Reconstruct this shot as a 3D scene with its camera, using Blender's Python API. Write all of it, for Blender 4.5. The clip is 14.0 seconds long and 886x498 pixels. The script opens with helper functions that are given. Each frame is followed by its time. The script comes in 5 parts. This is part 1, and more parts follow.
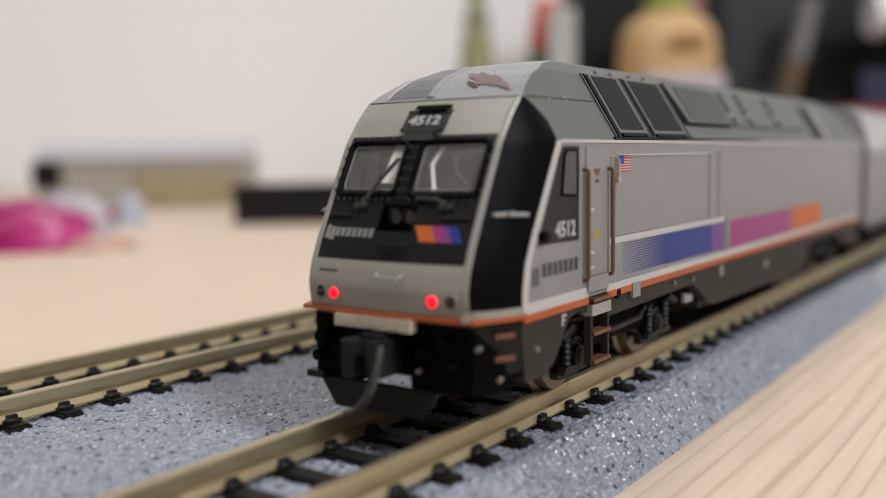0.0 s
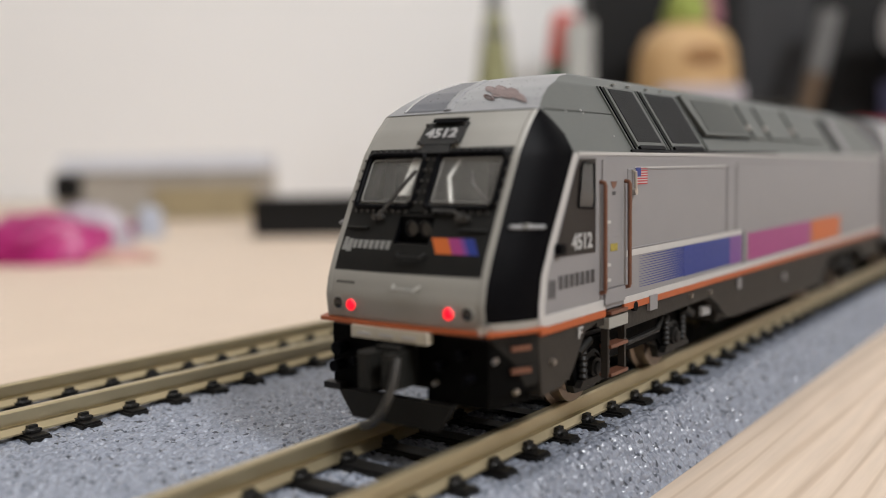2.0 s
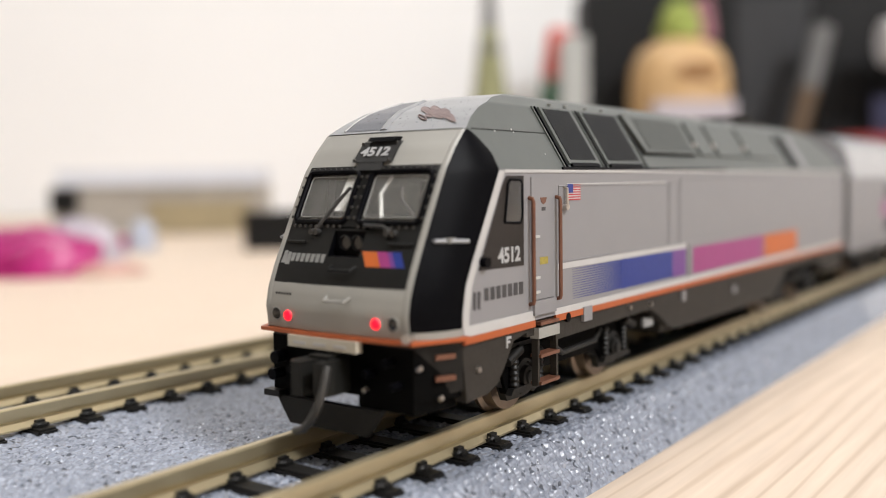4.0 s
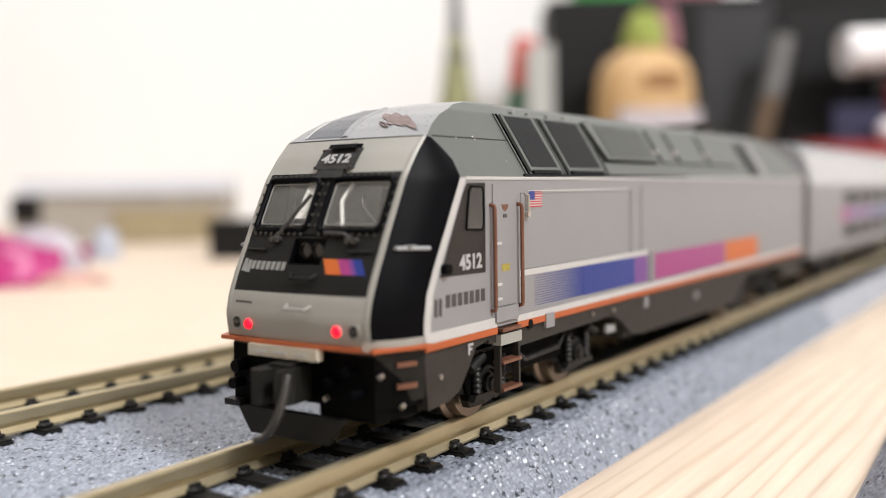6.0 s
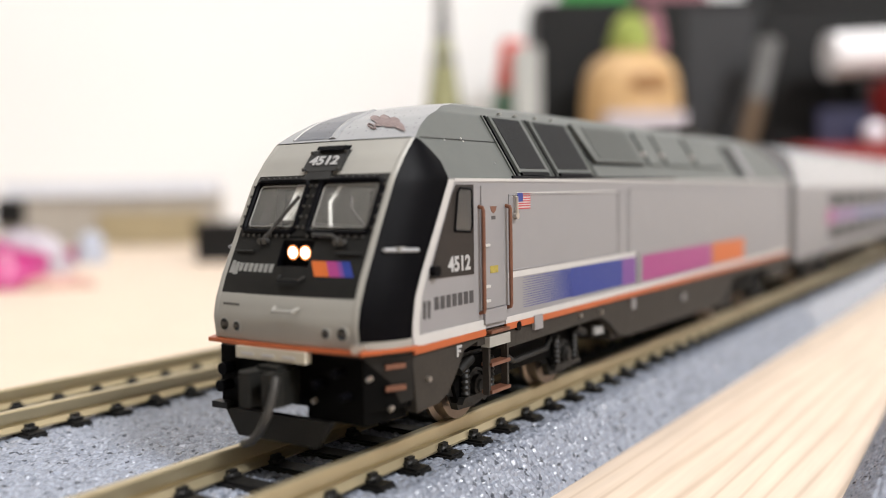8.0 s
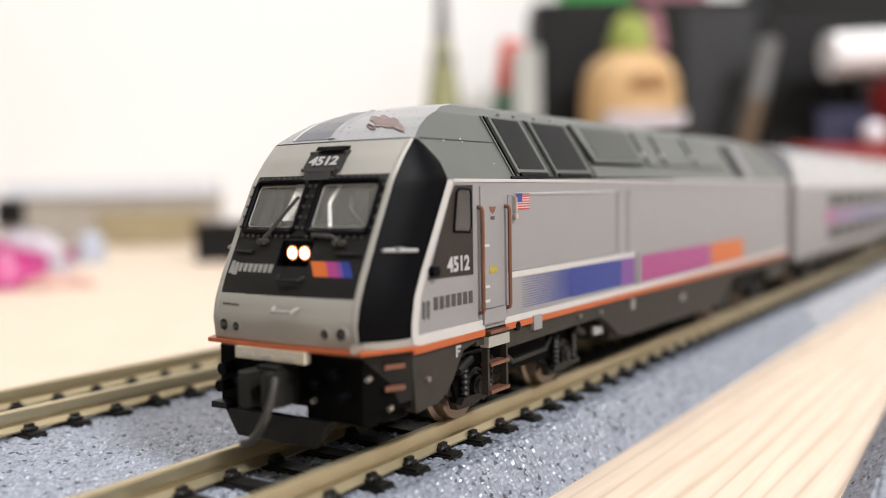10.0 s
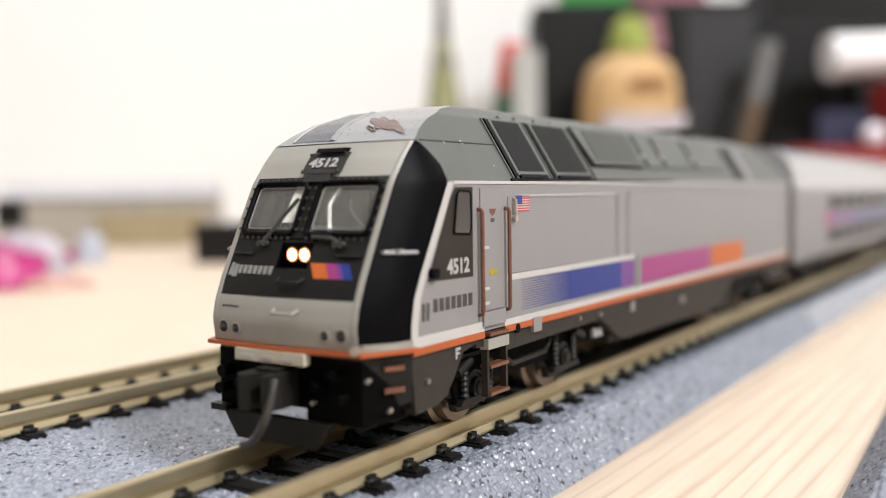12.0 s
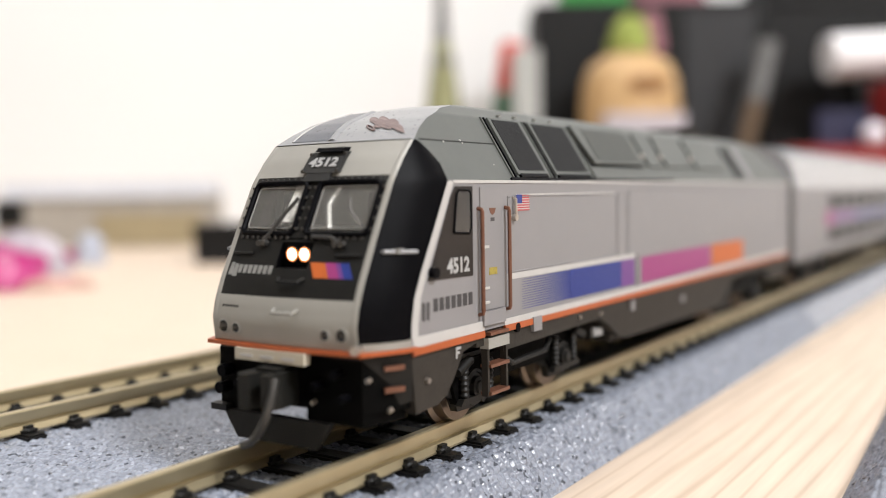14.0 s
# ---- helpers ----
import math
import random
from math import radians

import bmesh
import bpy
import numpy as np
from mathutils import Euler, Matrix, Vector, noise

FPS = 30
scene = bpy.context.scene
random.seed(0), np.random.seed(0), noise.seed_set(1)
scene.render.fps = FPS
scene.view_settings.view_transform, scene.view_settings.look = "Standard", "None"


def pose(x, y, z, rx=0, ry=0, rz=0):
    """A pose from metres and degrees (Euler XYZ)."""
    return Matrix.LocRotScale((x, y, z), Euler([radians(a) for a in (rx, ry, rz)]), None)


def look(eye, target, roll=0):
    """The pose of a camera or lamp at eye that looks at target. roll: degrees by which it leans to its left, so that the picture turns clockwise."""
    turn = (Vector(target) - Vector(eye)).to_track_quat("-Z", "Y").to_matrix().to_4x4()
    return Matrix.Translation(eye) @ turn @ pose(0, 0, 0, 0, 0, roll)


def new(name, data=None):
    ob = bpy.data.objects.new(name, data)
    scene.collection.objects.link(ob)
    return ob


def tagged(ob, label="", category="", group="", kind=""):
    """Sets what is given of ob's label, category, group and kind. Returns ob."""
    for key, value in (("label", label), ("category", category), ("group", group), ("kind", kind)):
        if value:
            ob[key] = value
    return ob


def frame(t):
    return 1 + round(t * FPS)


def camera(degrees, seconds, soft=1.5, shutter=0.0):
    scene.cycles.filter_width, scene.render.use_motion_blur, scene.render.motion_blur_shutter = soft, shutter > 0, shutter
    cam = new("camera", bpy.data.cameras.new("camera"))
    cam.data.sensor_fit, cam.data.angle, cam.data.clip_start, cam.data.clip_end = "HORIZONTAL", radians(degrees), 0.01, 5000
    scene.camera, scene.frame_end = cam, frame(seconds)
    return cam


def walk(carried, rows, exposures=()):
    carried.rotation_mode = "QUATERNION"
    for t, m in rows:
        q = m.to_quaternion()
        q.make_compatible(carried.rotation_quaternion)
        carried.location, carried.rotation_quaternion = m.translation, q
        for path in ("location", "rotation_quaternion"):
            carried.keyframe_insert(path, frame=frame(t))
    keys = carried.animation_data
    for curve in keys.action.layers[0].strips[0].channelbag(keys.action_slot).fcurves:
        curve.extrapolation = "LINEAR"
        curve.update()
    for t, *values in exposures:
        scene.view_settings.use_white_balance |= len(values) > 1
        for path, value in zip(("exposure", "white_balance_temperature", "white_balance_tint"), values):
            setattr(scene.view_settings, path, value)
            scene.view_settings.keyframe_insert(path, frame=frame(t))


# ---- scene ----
MM = 0.001
cam = camera(51.0, 14.0, soft=0.75)
cam.data.dof.use_dof = True
cam.data.dof.focus_distance = 0.079
cam.data.dof.aperture_fstop = 17.0
# seconds, eye and target in millimetres from the rail head under the locomotive's nose, lean
PATH = [
    (0, (41.66, -51.58, 19.49), (30.24, -35.29, 17.50), -0.9),
    (0.5, (41.77, -51.59, 19.52), (30.25, -35.34, 17.69), -0.9),
    (1, (41.59, -51.46, 19.50), (29.99, -35.27, 17.70), -0.8),
    (1.5, (41.60, -51.42, 19.55), (29.93, -35.28, 17.76), -0.8),
    (2, (41.83, -51.72, 19.46), (30.09, -35.62, 17.75), -0.9),
    (2.5, (41.62, -51.41, 19.49), (29.82, -35.36, 17.74), -0.9),
    (3, (41.85, -51.64, 19.60), (29.99, -35.62, 17.86), -0.9),
    (3.5, (43.20, -51.94, 19.54), (31.33, -35.92, 17.96), -1.0),
    (4, (48.18, -51.11, 19.59), (36.38, -35.03, 18.18), -0.9),
    (4.2, (48.97, -50.98, 19.65), (37.23, -34.84, 18.30), -0.9),
    (6.5, (48.51, -50.74, 19.50), (37.35, -34.19, 18.25), -1.0),
    (7, (48.53, -50.83, 19.56), (37.44, -34.22, 18.33), -1.0),
    (7.5, (48.51, -50.92, 19.54), (37.48, -34.28, 18.32), -1.0),
    (8, (48.42, -50.73, 19.45), (37.40, -34.08, 18.25), -1.0),
    (10.5, (48.53, -50.81, 19.49), (37.52, -34.16, 18.29), -1.0),
    (11, (48.43, -50.71, 19.47), (37.42, -34.05, 18.29), -1.0),
    (11.5, (48.50, -50.80, 19.53), (37.49, -34.14, 18.36), -0.9),
    (12, (48.50, -50.80, 19.53), (37.49, -34.14, 18.36), -0.9),
    (12.5, (48.50, -50.80, 19.53), (37.49, -34.14, 18.36), -1.0),
    (13, (48.50, -50.80, 19.53), (37.49, -34.14, 18.36), -0.9),
    (13.5, (48.45, -50.74, 19.53), (37.44, -34.08, 18.34), -0.9),
    (14, (48.46, -50.74, 19.47), (37.45, -34.08, 18.30), -1.0),
]
walk(cam, [(t, look(Vector(eye) * MM, Vector(target) * MM, roll)) for t, eye, target, roll in PATH],
     exposures=[(0.0, -0.17), (3.4, -0.17), (3.8, 0.08), (4.0, 0.28), (4.3, 0.38), (5.0, 0.44), (14.0, 0.44)])

# ---- light ----
world = bpy.data.worlds.new("room_air")
scene.world = world
world.use_nodes = True
world.node_tree.nodes["Background"].inputs[0].default_value = (1.0, 0.95, 0.88, 1)
world.node_tree.nodes["Background"].inputs[1].default_value = 0.02


def area_lamp(name, m, sx, sy, watts, color):
    data = bpy.data.lights.new(name, "AREA")
    data.shape, data.size, data.size_y, data.energy, data.color = "RECTANGLE", sx, sy, watts, color
    ob = new(name, data)
    ob.matrix_world = m
    return ob


LAMP_PLACES = [(-0.25, -0.30, 11.0), (1.60, -0.10, 58.0)]
for lx, ly, watts in LAMP_PLACES:
    area_lamp("ceiling_lamp_light", pose(lx, ly, 1.575, 0, 0, 33), 0.5, 0.5, watts, (0.945, 0.955, 0.985))


# ---- materials ----
def material(name, color, rough=0.5, metal=0.0, vary=0.12, scale=400.0, bump=0.0, bump_scale=3000.0, coat=0.0, second=None, spec=0.5):
    """Paint, plastic or metal with two scales of mottling and a fine grain."""
    mat = bpy.data.materials.new(name)
    mat.use_nodes = True
    nt = mat.node_tree
    bsdf = nt.nodes["Principled BSDF"]
    co = nt.nodes.new("ShaderNodeTexCoord")
    big = nt.nodes.new("ShaderNodeTexNoise")
    big.inputs["Scale"].default_value, big.inputs["Detail"].default_value = scale, 6.0
    nt.links.new(co.outputs["Object"], big.inputs["Vector"])
    ramp = nt.nodes.new("ShaderNodeMix")
    ramp.data_type = "RGBA"
    dark = second or tuple(c * (1 - 2 * vary) for c in color)
    ramp.inputs[6].default_value = (*dark, 1)
    ramp.inputs[7].default_value = (*[min(1, c * (1 + vary)) for c in color], 1) if not second else (*color, 1)
    nt.links.new(big.outputs["Fac"], ramp.inputs[0])
    nt.links.new(ramp.outputs[2], bsdf.inputs["Base Color"])
    fine = nt.nodes.new("ShaderNodeTexNoise")
    fine.inputs["Scale"].default_value, fine.inputs["Detail"].default_value = bump_scale, 3.0
    nt.links.new(co.outputs["Object"], fine.inputs["Vector"])
    rr = nt.nodes.new("ShaderNodeMapRange")
    rr.inputs[3].default_value, rr.inputs[4].default_value = max(0.02, rough - 0.08), min(1, rough + 0.08)
    nt.links.new(fine.outputs["Fac"], rr.inputs[0])
    nt.links.new(rr.outputs[0], bsdf.inputs["Roughness"])
    bsdf.inputs["Metallic"].default_value = metal
    bsdf.inputs["Specular IOR Level"].default_value = spec
    bsdf.inputs["Coat Weight"].default_value = coat
    if bump:
        bp = nt.nodes.new("ShaderNodeBump")
        bp.inputs["Strength"].default_value, bp.inputs["Distance"].default_value = bump, 0.00008
        nt.links.new(fine.outputs["Fac"], bp.inputs["Height"])
        nt.links.new(bp.outputs[0], bsdf.inputs["Normal"])
    return mat


def glow(name, color, strength):
    mat = bpy.data.materials.new(name)
    mat.use_nodes = True
    b = mat.node_tree.nodes["Principled BSDF"]
    b.inputs["Base Color"].default_value = (*color, 1)
    b.inputs["Emission Color"].default_value = (*color, 1)
    b.inputs["Emission Strength"].default_value = strength
    return mat


def glass(name, color, rough=0.04):
    mat = bpy.data.materials.new(name)
    mat.use_nodes = True
    b = mat.node_tree.nodes["Principled BSDF"]
    b.inputs["Base Color"].default_value = (*color, 1)
    b.inputs["Transmission Weight"].default_value = 0.95
    b.inputs["Roughness"].default_value = rough
    b.inputs["IOR"].default_value = 1.3
    return mat


def pine():
    """Pale pine with long, wavering growth lines along the boards."""
    mat = bpy.data.materials.new("pine_wood")
    mat.use_nodes = True
    nt = mat.node_tree
    bsdf = nt.nodes["Principled BSDF"]
    co = nt.nodes.new("ShaderNodeTexCoord")
    mp = nt.nodes.new("ShaderNodeMapping")
    mp.inputs["Rotation"].default_value = (0, 0, radians(-1.5))
    mp.inputs["Scale"].default_value = (1, 0.06, 1)
    nt.links.new(co.outputs["Object"], mp.inputs["Vector"])
    wave = nt.nodes.new("ShaderNodeTexWave")
    wave.wave_type, wave.bands_direction, wave.wave_profile = "BANDS", "X", "SIN"
    wave.inputs["Scale"].default_value = 140.0
    wave.inputs["Distortion"].default_value = 11.0
    wave.inputs["Detail"].default_value = 2.0
    wave.inputs["Detail Scale"].default_value = 0.7
    nt.links.new(mp.outputs[0], wave.inputs["Vector"])
    cr = nt.nodes.new("ShaderNodeValToRGB")
    cr.color_ramp.elements[0].position, cr.color_ramp.elements[0].color = 0.0, (0.84, 0.71, 0.565, 1)
    cr.color_ramp.elements[1].position, cr.color_ramp.elements[1].color = 1.0, (0.68, 0.55, 0.415, 1)
    mid = cr.color_ramp.elements.new(0.85)
    mid.color = (0.81, 0.68, 0.535, 1)
    nt.links.new(wave.outputs["Color"], cr.inputs[0])
    fib = nt.nodes.new("ShaderNodeTexNoise")
    fib.inputs["Scale"].default_value, fib.inputs["Detail"].default_value = 900.0, 5.0
    nt.links.new(mp.outputs[0], fib.inputs["Vector"])
    mix = nt.nodes.new("ShaderNodeMix")
    mix.data_type, mix.blend_type = "RGBA", "MULTIPLY"
    mix.inputs[0].default_value = 0.35
    nt.links.new(cr.outputs[0], mix.inputs[6])
    nt.links.new(fib.outputs["Fac"], mix.inputs[7])
    gain = nt.nodes.new("ShaderNodeMix")
    gain.data_type, gain.blend_type = "RGBA", "MULTIPLY"
    gain.inputs[0].default_value = 1.0
    gain.inputs[7].default_value = (0.90, 0.87, 0.87, 1)
    nt.links.new(mix.outputs[2], gain.inputs[6])
    nt.links.new(gain.outputs[2], bsdf.inputs["Base Color"])
    bsdf.inputs["Roughness"].default_value = 0.55
    bp = nt.nodes.new("ShaderNodeBump")
    bp.inputs["Strength"].default_value, bp.inputs["Distance"].default_value = 0.4, 0.0001
    nt.links.new(fib.outputs["Fac"], bp.inputs["Height"])
    nt.links.new(bp.outputs[0], bsdf.inputs["Normal"])
    return mat


def ballast_plastic():
    """Blue-grey moulded ballast, each grain a little lighter or darker, with dark flecks."""
    mat = bpy.data.materials.new("moulded_ballast")
    mat.use_nodes = True
    nt = mat.node_tree
    bsdf = nt.nodes["Principled BSDF"]
    co = nt.nodes.new("ShaderNodeTexCoord")
    vo = nt.nodes.new("ShaderNodeTexVoronoi")
    vo.inputs["Scale"].default_value = 2500.0
    nt.links.new(co.outputs["Object"], vo.inputs["Vector"])
    sep = nt.nodes.new("ShaderNodeSeparateColor")
    nt.links.new(vo.outputs["Color"], sep.inputs[0])
    cr = nt.nodes.new("ShaderNodeValToRGB")
    e = cr.color_ramp.elements
    e[0].position, e[0].color = 0.0, (0.04, 0.046, 0.06, 1)
    e[1].position, e[1].color = 1.0, (0.262, 0.286, 0.338, 1)
    for p, c in ((0.03, (0.06, 0.068, 0.085, 1)), (0.10, (0.166, 0.184, 0.226, 1)), (0.6, (0.224, 0.246, 0.296, 1))):
        n = e.new(p)
        n.color = c
    nt.links.new(sep.outputs[0], cr.inputs[0])
    nt.links.new(cr.outputs[0], bsdf.inputs["Base Color"])
    bsdf.inputs["Roughness"].default_value = 0.22
    fine = nt.nodes.new("ShaderNodeTexNoise")
    fine.inputs["Scale"].default_value, fine.inputs["Detail"].default_value = 3500.0, 3.0
    nt.links.new(co.outputs["Object"], fine.inputs["Vector"])
    bp = nt.nodes.new("ShaderNodeBump")
    bp.inputs["Strength"].default_value, bp.inputs["Distance"].default_value = 0.2, 0.0001
    nt.links.new(fine.outputs["Fac"], bp.inputs["Height"])
    nt.links.new(bp.outputs[0], bsdf.inputs["Normal"])
    return mat


M_PINE = pine()
M_BALLAST = ballast_plastic()
M_WALL = material("white_wall_paint", (0.865, 0.865, 0.868), 0.8, vary=0.015, scale=6.0, bump=0.1, bump_scale=300)
# for the unseen walls: dark enough to weaken the fill light
M_WALLUNSEEN = material("unseen_wall_low_bounce_paint", (0.36, 0.335, 0.30), 0.8, vary=0.03, scale=6.0, bump=0.1, bump_scale=300)
M_CEIL = material("ceiling_paint", (0.82, 0.81, 0.78), 0.85, vary=0.02, scale=6.0)
M_FLOOR = material("floor_boards", (0.30, 0.22, 0.15), 0.5, vary=0.2, scale=8.0)
M_RAIL = material("nickel_rail", (0.525, 0.445, 0.285), 0.38, 0.85, vary=0.07, scale=250.0, bump=0.06)
M_TIE = material("black_tie_plastic", (0.007, 0.0065, 0.006), 0.5, vary=0.3, scale=900.0, bump=0.5, spec=0.3)
M_SILVER = material("silver_grey_paint", (0.235, 0.229, 0.236), 0.42, 0.1, vary=0.03, scale=300.0, bump=0.05, bump_scale=9000, spec=0.4)
M_LIGHT = material("light_grey_paint", (0.30, 0.293, 0.268), 0.4, 0.1, vary=0.03, scale=300.0, bump=0.05, bump_scale=9000, spec=0.4)
M_CAP = material("pale_silver_paint", (0.27, 0.275, 0.285), 0.30, 0.15, vary=0.04, scale=400.0, spec=0.4)
# darker roof front colour that stands for a dark reflection
M_CAPDARK = material("cap_dark_reflection", (0.085, 0.092, 0.11), 0.3, 0.1, vary=0.06, scale=400.0)
M_ROOF = material("grey_green_roof_paint", (0.092, 0.099, 0.093), 0.45, 0.05, vary=0.05, scale=500.0, bump=0.06, bump_scale=9000, spec=0.4)
M_WHITE = material("white_edging_paint", (0.45, 0.44, 0.43), 0.4, vary=0.05, scale=900.0)
M_BLACK = material("satin_black_paint", (0.0025, 0.0025, 0.0035), 0.42, vary=0.2, scale=900.0, bump=0.1, bump_scale=6000, spec=0.05)
M_MASK = material("dark_mask_paint", (0.011, 0.011, 0.0105), 0.42, vary=0.15, scale=900.0, bump=0.1, bump_scale=6000, spec=0.22)
M_FRAME = material("dark_underframe_plastic", (0.026, 0.022, 0.018), 0.6, vary=0.2, scale=700.0, bump=0.2, spec=0.3)
M_BOGIE = material("black_bogie_plastic", (0.0065, 0.006, 0.0052), 0.5, vary=0.25, scale=700.0, bump=0.25, spec=0.3)
M_SIDEPANEL = material("brown_black_panel_paint", (0.022, 0.018, 0.016), 0.45, vary=0.12, scale=900.0, bump=0.1, bump_scale=6000, spec=0.25)
M_PILOT = material("dark_olive_pilot_plastic", (0.010, 0.0099, 0.0086), 0.5, vary=0.2, scale=700.0, bump=0.2, spec=0.3)
M_BOARD = material("dark_grey_board_paint", (0.024, 0.024, 0.0235), 0.45, vary=0.15, scale=900.0, spec=0.25)
M_WIPER = material("dull_grey_wiper_metal", (0.07, 0.068, 0.065), 0.35, 0.5, vary=0.2, scale=900.0)
M_DEEP = material("matt_black_running_gear", (0.002, 0.002, 0.002), 0.6, vary=0.3, scale=700.0, bump=0.2, spec=0.05)
M_ORANGE = material("orange_line_paint", (0.37, 0.082, 0.02), 0.45, vary=0.08, scale=900.0)
M_ORANGE2 = material("orange_block_paint", (0.45, 0.102, 0.018), 0.45, vary=0.05, scale=900.0)
M_BLUE = material("blue_block_paint", (0.018, 0.034, 0.19), 0.42, vary=0.05, scale=900.0, spec=0.35)
M_PURPLE = material("purple_block_paint", (0.13, 0.04, 0.20), 0.42, vary=0.05, scale=900.0)
M_MAGENTA = material("magenta_block_paint", (0.27, 0.032, 0.155), 0.42, vary=0.05, scale=900.0)
M_RED = material("red_ink", (0.40, 0.03, 0.04), 0.5, vary=0.05, scale=900.0)
M_COPPER = material("copper_brown_wire", (0.17, 0.072, 0.043), 0.4, 0.2, vary=0.2, scale=900.0)
M_STEEL = material("bright_steel", (0.55, 0.50, 0.45), 0.3, 0.9, vary=0.12, scale=600.0)
M_WHEEL = material("worn_wheel_metal", (0.24, 0.185, 0.14), 0.38, 0.8, vary=0.15, scale=700.0)
M_MESH = material("dark_vent_mesh", (0.0045, 0.0053, 0.0065), 0.55, vary=0.4, scale=6000.0, bump=0.9, bump_scale=6500, spec=0.2)
M_CHIP = material("brown_bare_patch", (0.21, 0.155, 0.148), 0.6, vary=0.25, scale=1500.0, bump=0.5)
M_INK = material("dark_lettering", (0.045, 0.043, 0.045), 0.5, vary=0.1, scale=900.0)
M_PALEINK = material("pale_lettering", (0.36, 0.36, 0.36), 0.5, vary=0.05, scale=900.0)
M_EMBLEM = material("faded_silver_emblem", (0.22, 0.22, 0.21), 0.5, vary=0.2, scale=3000.0)
M_YELLOW = material("yellow_notice", (0.34, 0.27, 0.05), 0.5, vary=0.3, scale=3000.0)
M_PLATE = material("cream_sill_plate", (0.50, 0.46, 0.37), 0.5, vary=0.08, scale=500.0)
M_CABIN = material("cab_interior_grey", (0.20, 0.196, 0.184), 0.6, vary=0.1, scale=300.0)
M_CABPALE = material("bright_cab_fitting", (0.84, 0.83, 0.79), 0.4, vary=0.1, scale=500.0)
M_GLASS = glass("cab_window_glass", (0.80, 0.79, 0.76), 0.03)
M_TAIL = glow("red_tail_led", (1.0, 0.0, 0.015), 1.7)
M_HEAD = glow("warm_white_led", (1.0, 0.78, 0.56), 4.5)
# emission that imitates the warm halo round a lit headlamp
M_HEADHALO = glow("orange_led_halo", (1.0, 0.30, 0.08), 0.9)
M_LENS = material("unlit_lens", (0.012, 0.012, 0.012), 0.15, vary=0.1, scale=900.0)
M_COACH = material("brushed_coach_silver", (0.46, 0.46, 0.47), 0.24, 0.75, vary=0.04, scale=200.0, bump=0.1)


# ---- mesh helpers, all in millimetres ----
def box(bm, x0, x1, y0, y1, z0, z1):
    vs = [bm.verts.new(p) for p in ((x0, y0, z0), (x1, y0, z0), (x1, y1, z0), (x0, y1, z0), (x0, y0, z1), (x1, y0, z1), (x1, y1, z1), (x0, y1, z1))]
    for q in ((3, 2, 1, 0), (4, 5, 6, 7), (0, 1, 5, 4), (1, 2, 6, 5), (2, 3, 7, 6), (3, 0, 4, 7)):
        bm.faces.new([vs[i] for i in q])


def hexa(bm, p):
    """A six-sided block from its lower and its upper four corners."""
    vs = [bm.verts.new(q) for q in p]
    for q in ((3, 2, 1, 0), (4, 5, 6, 7), (0, 1, 5, 4), (1, 2, 6, 5), (2, 3, 7, 6), (3, 0, 4, 7)):
        bm.faces.new([vs[i] for i in q])


def prism(bm, pts, axis, a, b):
    """A flat outline drawn out along an axis from a to b."""
    def at(u, v, w):
        return {"x": (w, u, v), "y": (u, w, v), "z": (u, v, w)}[axis]
    lo = [bm.verts.new(at(u, v, a)) for u, v in pts]
    hi = [bm.verts.new(at(u, v, b)) for u, v in pts]
    bm.faces.new(lo[::-1])
    bm.faces.new(hi)
    for i in range(len(pts)):
        j = (i + 1) % len(pts)
        bm.faces.new((lo[i], lo[j], hi[j], hi[i]))


def rod(bm, p, q, r, n=10, r2=None):
    p, q = Vector(p), Vector(q)
    d = (q - p).normalized()
    u = d.orthogonal().normalized()
    v = d.cross(u)
    ring = []
    for c, rad in ((p, r), (q, r if r2 is None else r2)):
        ring.append([bm.verts.new(c + (u * math.cos(a) + v * math.sin(a)) * rad) for a in (2 * math.pi * i / n for i in range(n))])
    bm.faces.new(ring[0][::-1])
    bm.faces.new(ring[1])
    for i in range(n):
        j = (i + 1) % n
        bm.faces.new((ring[0][i], ring[0][j], ring[1][j], ring[1][i]))


def tube(bm, pts, r, n=8):
    """One bent rod swept through the points."""
    pts = [Vector(p) for p in pts]
    rings, u = [], None
    for i, p in enumerate(pts):
        d = (pts[min(i + 1, len(pts) - 1)] - pts[max(i - 1, 0)]).normalized()
        u = d.orthogonal().normalized() if u is None else (u - d * u.dot(d)).normalized()
        v = d.cross(u)
        rings.append([bm.verts.new(p + (u * math.cos(a) + v * math.sin(a)) * r) for a in (2 * math.pi * k / n for k in range(n))])
    for a, b in zip(rings, rings[1:]):
        for k in range(n):
            bm.faces.new((a[k], a[(k + 1) % n], b[(k + 1) % n], b[k]))
    bm.faces.new(rings[0][::-1])
    bm.faces.new(rings[-1])


def turned(bm, profile, n=24, axis="z", c=(0, 0, 0)):
    """A lathe shape: profile of (radius, along)."""
    rings = []
    for r, h in profile:
        ring = []
        for i in range(n):
            a = 2 * math.pi * i / n
            u, v = r * math.cos(a), r * math.sin(a)
            p = {"x": (h, u, v), "y": (u, h, v), "z": (u, v, h)}[axis]
            ring.append(bm.verts.new(Vector(p) + Vector(c)))
        rings.append(ring)
    for a, b in zip(rings, rings[1:]):
        for i in range(n):
            j = (i + 1) % n
            bm.faces.new((a[i], a[j], b[j], b[i]))
    bm.faces.new(rings[0][::-1])
    bm.faces.new(rings[-1])


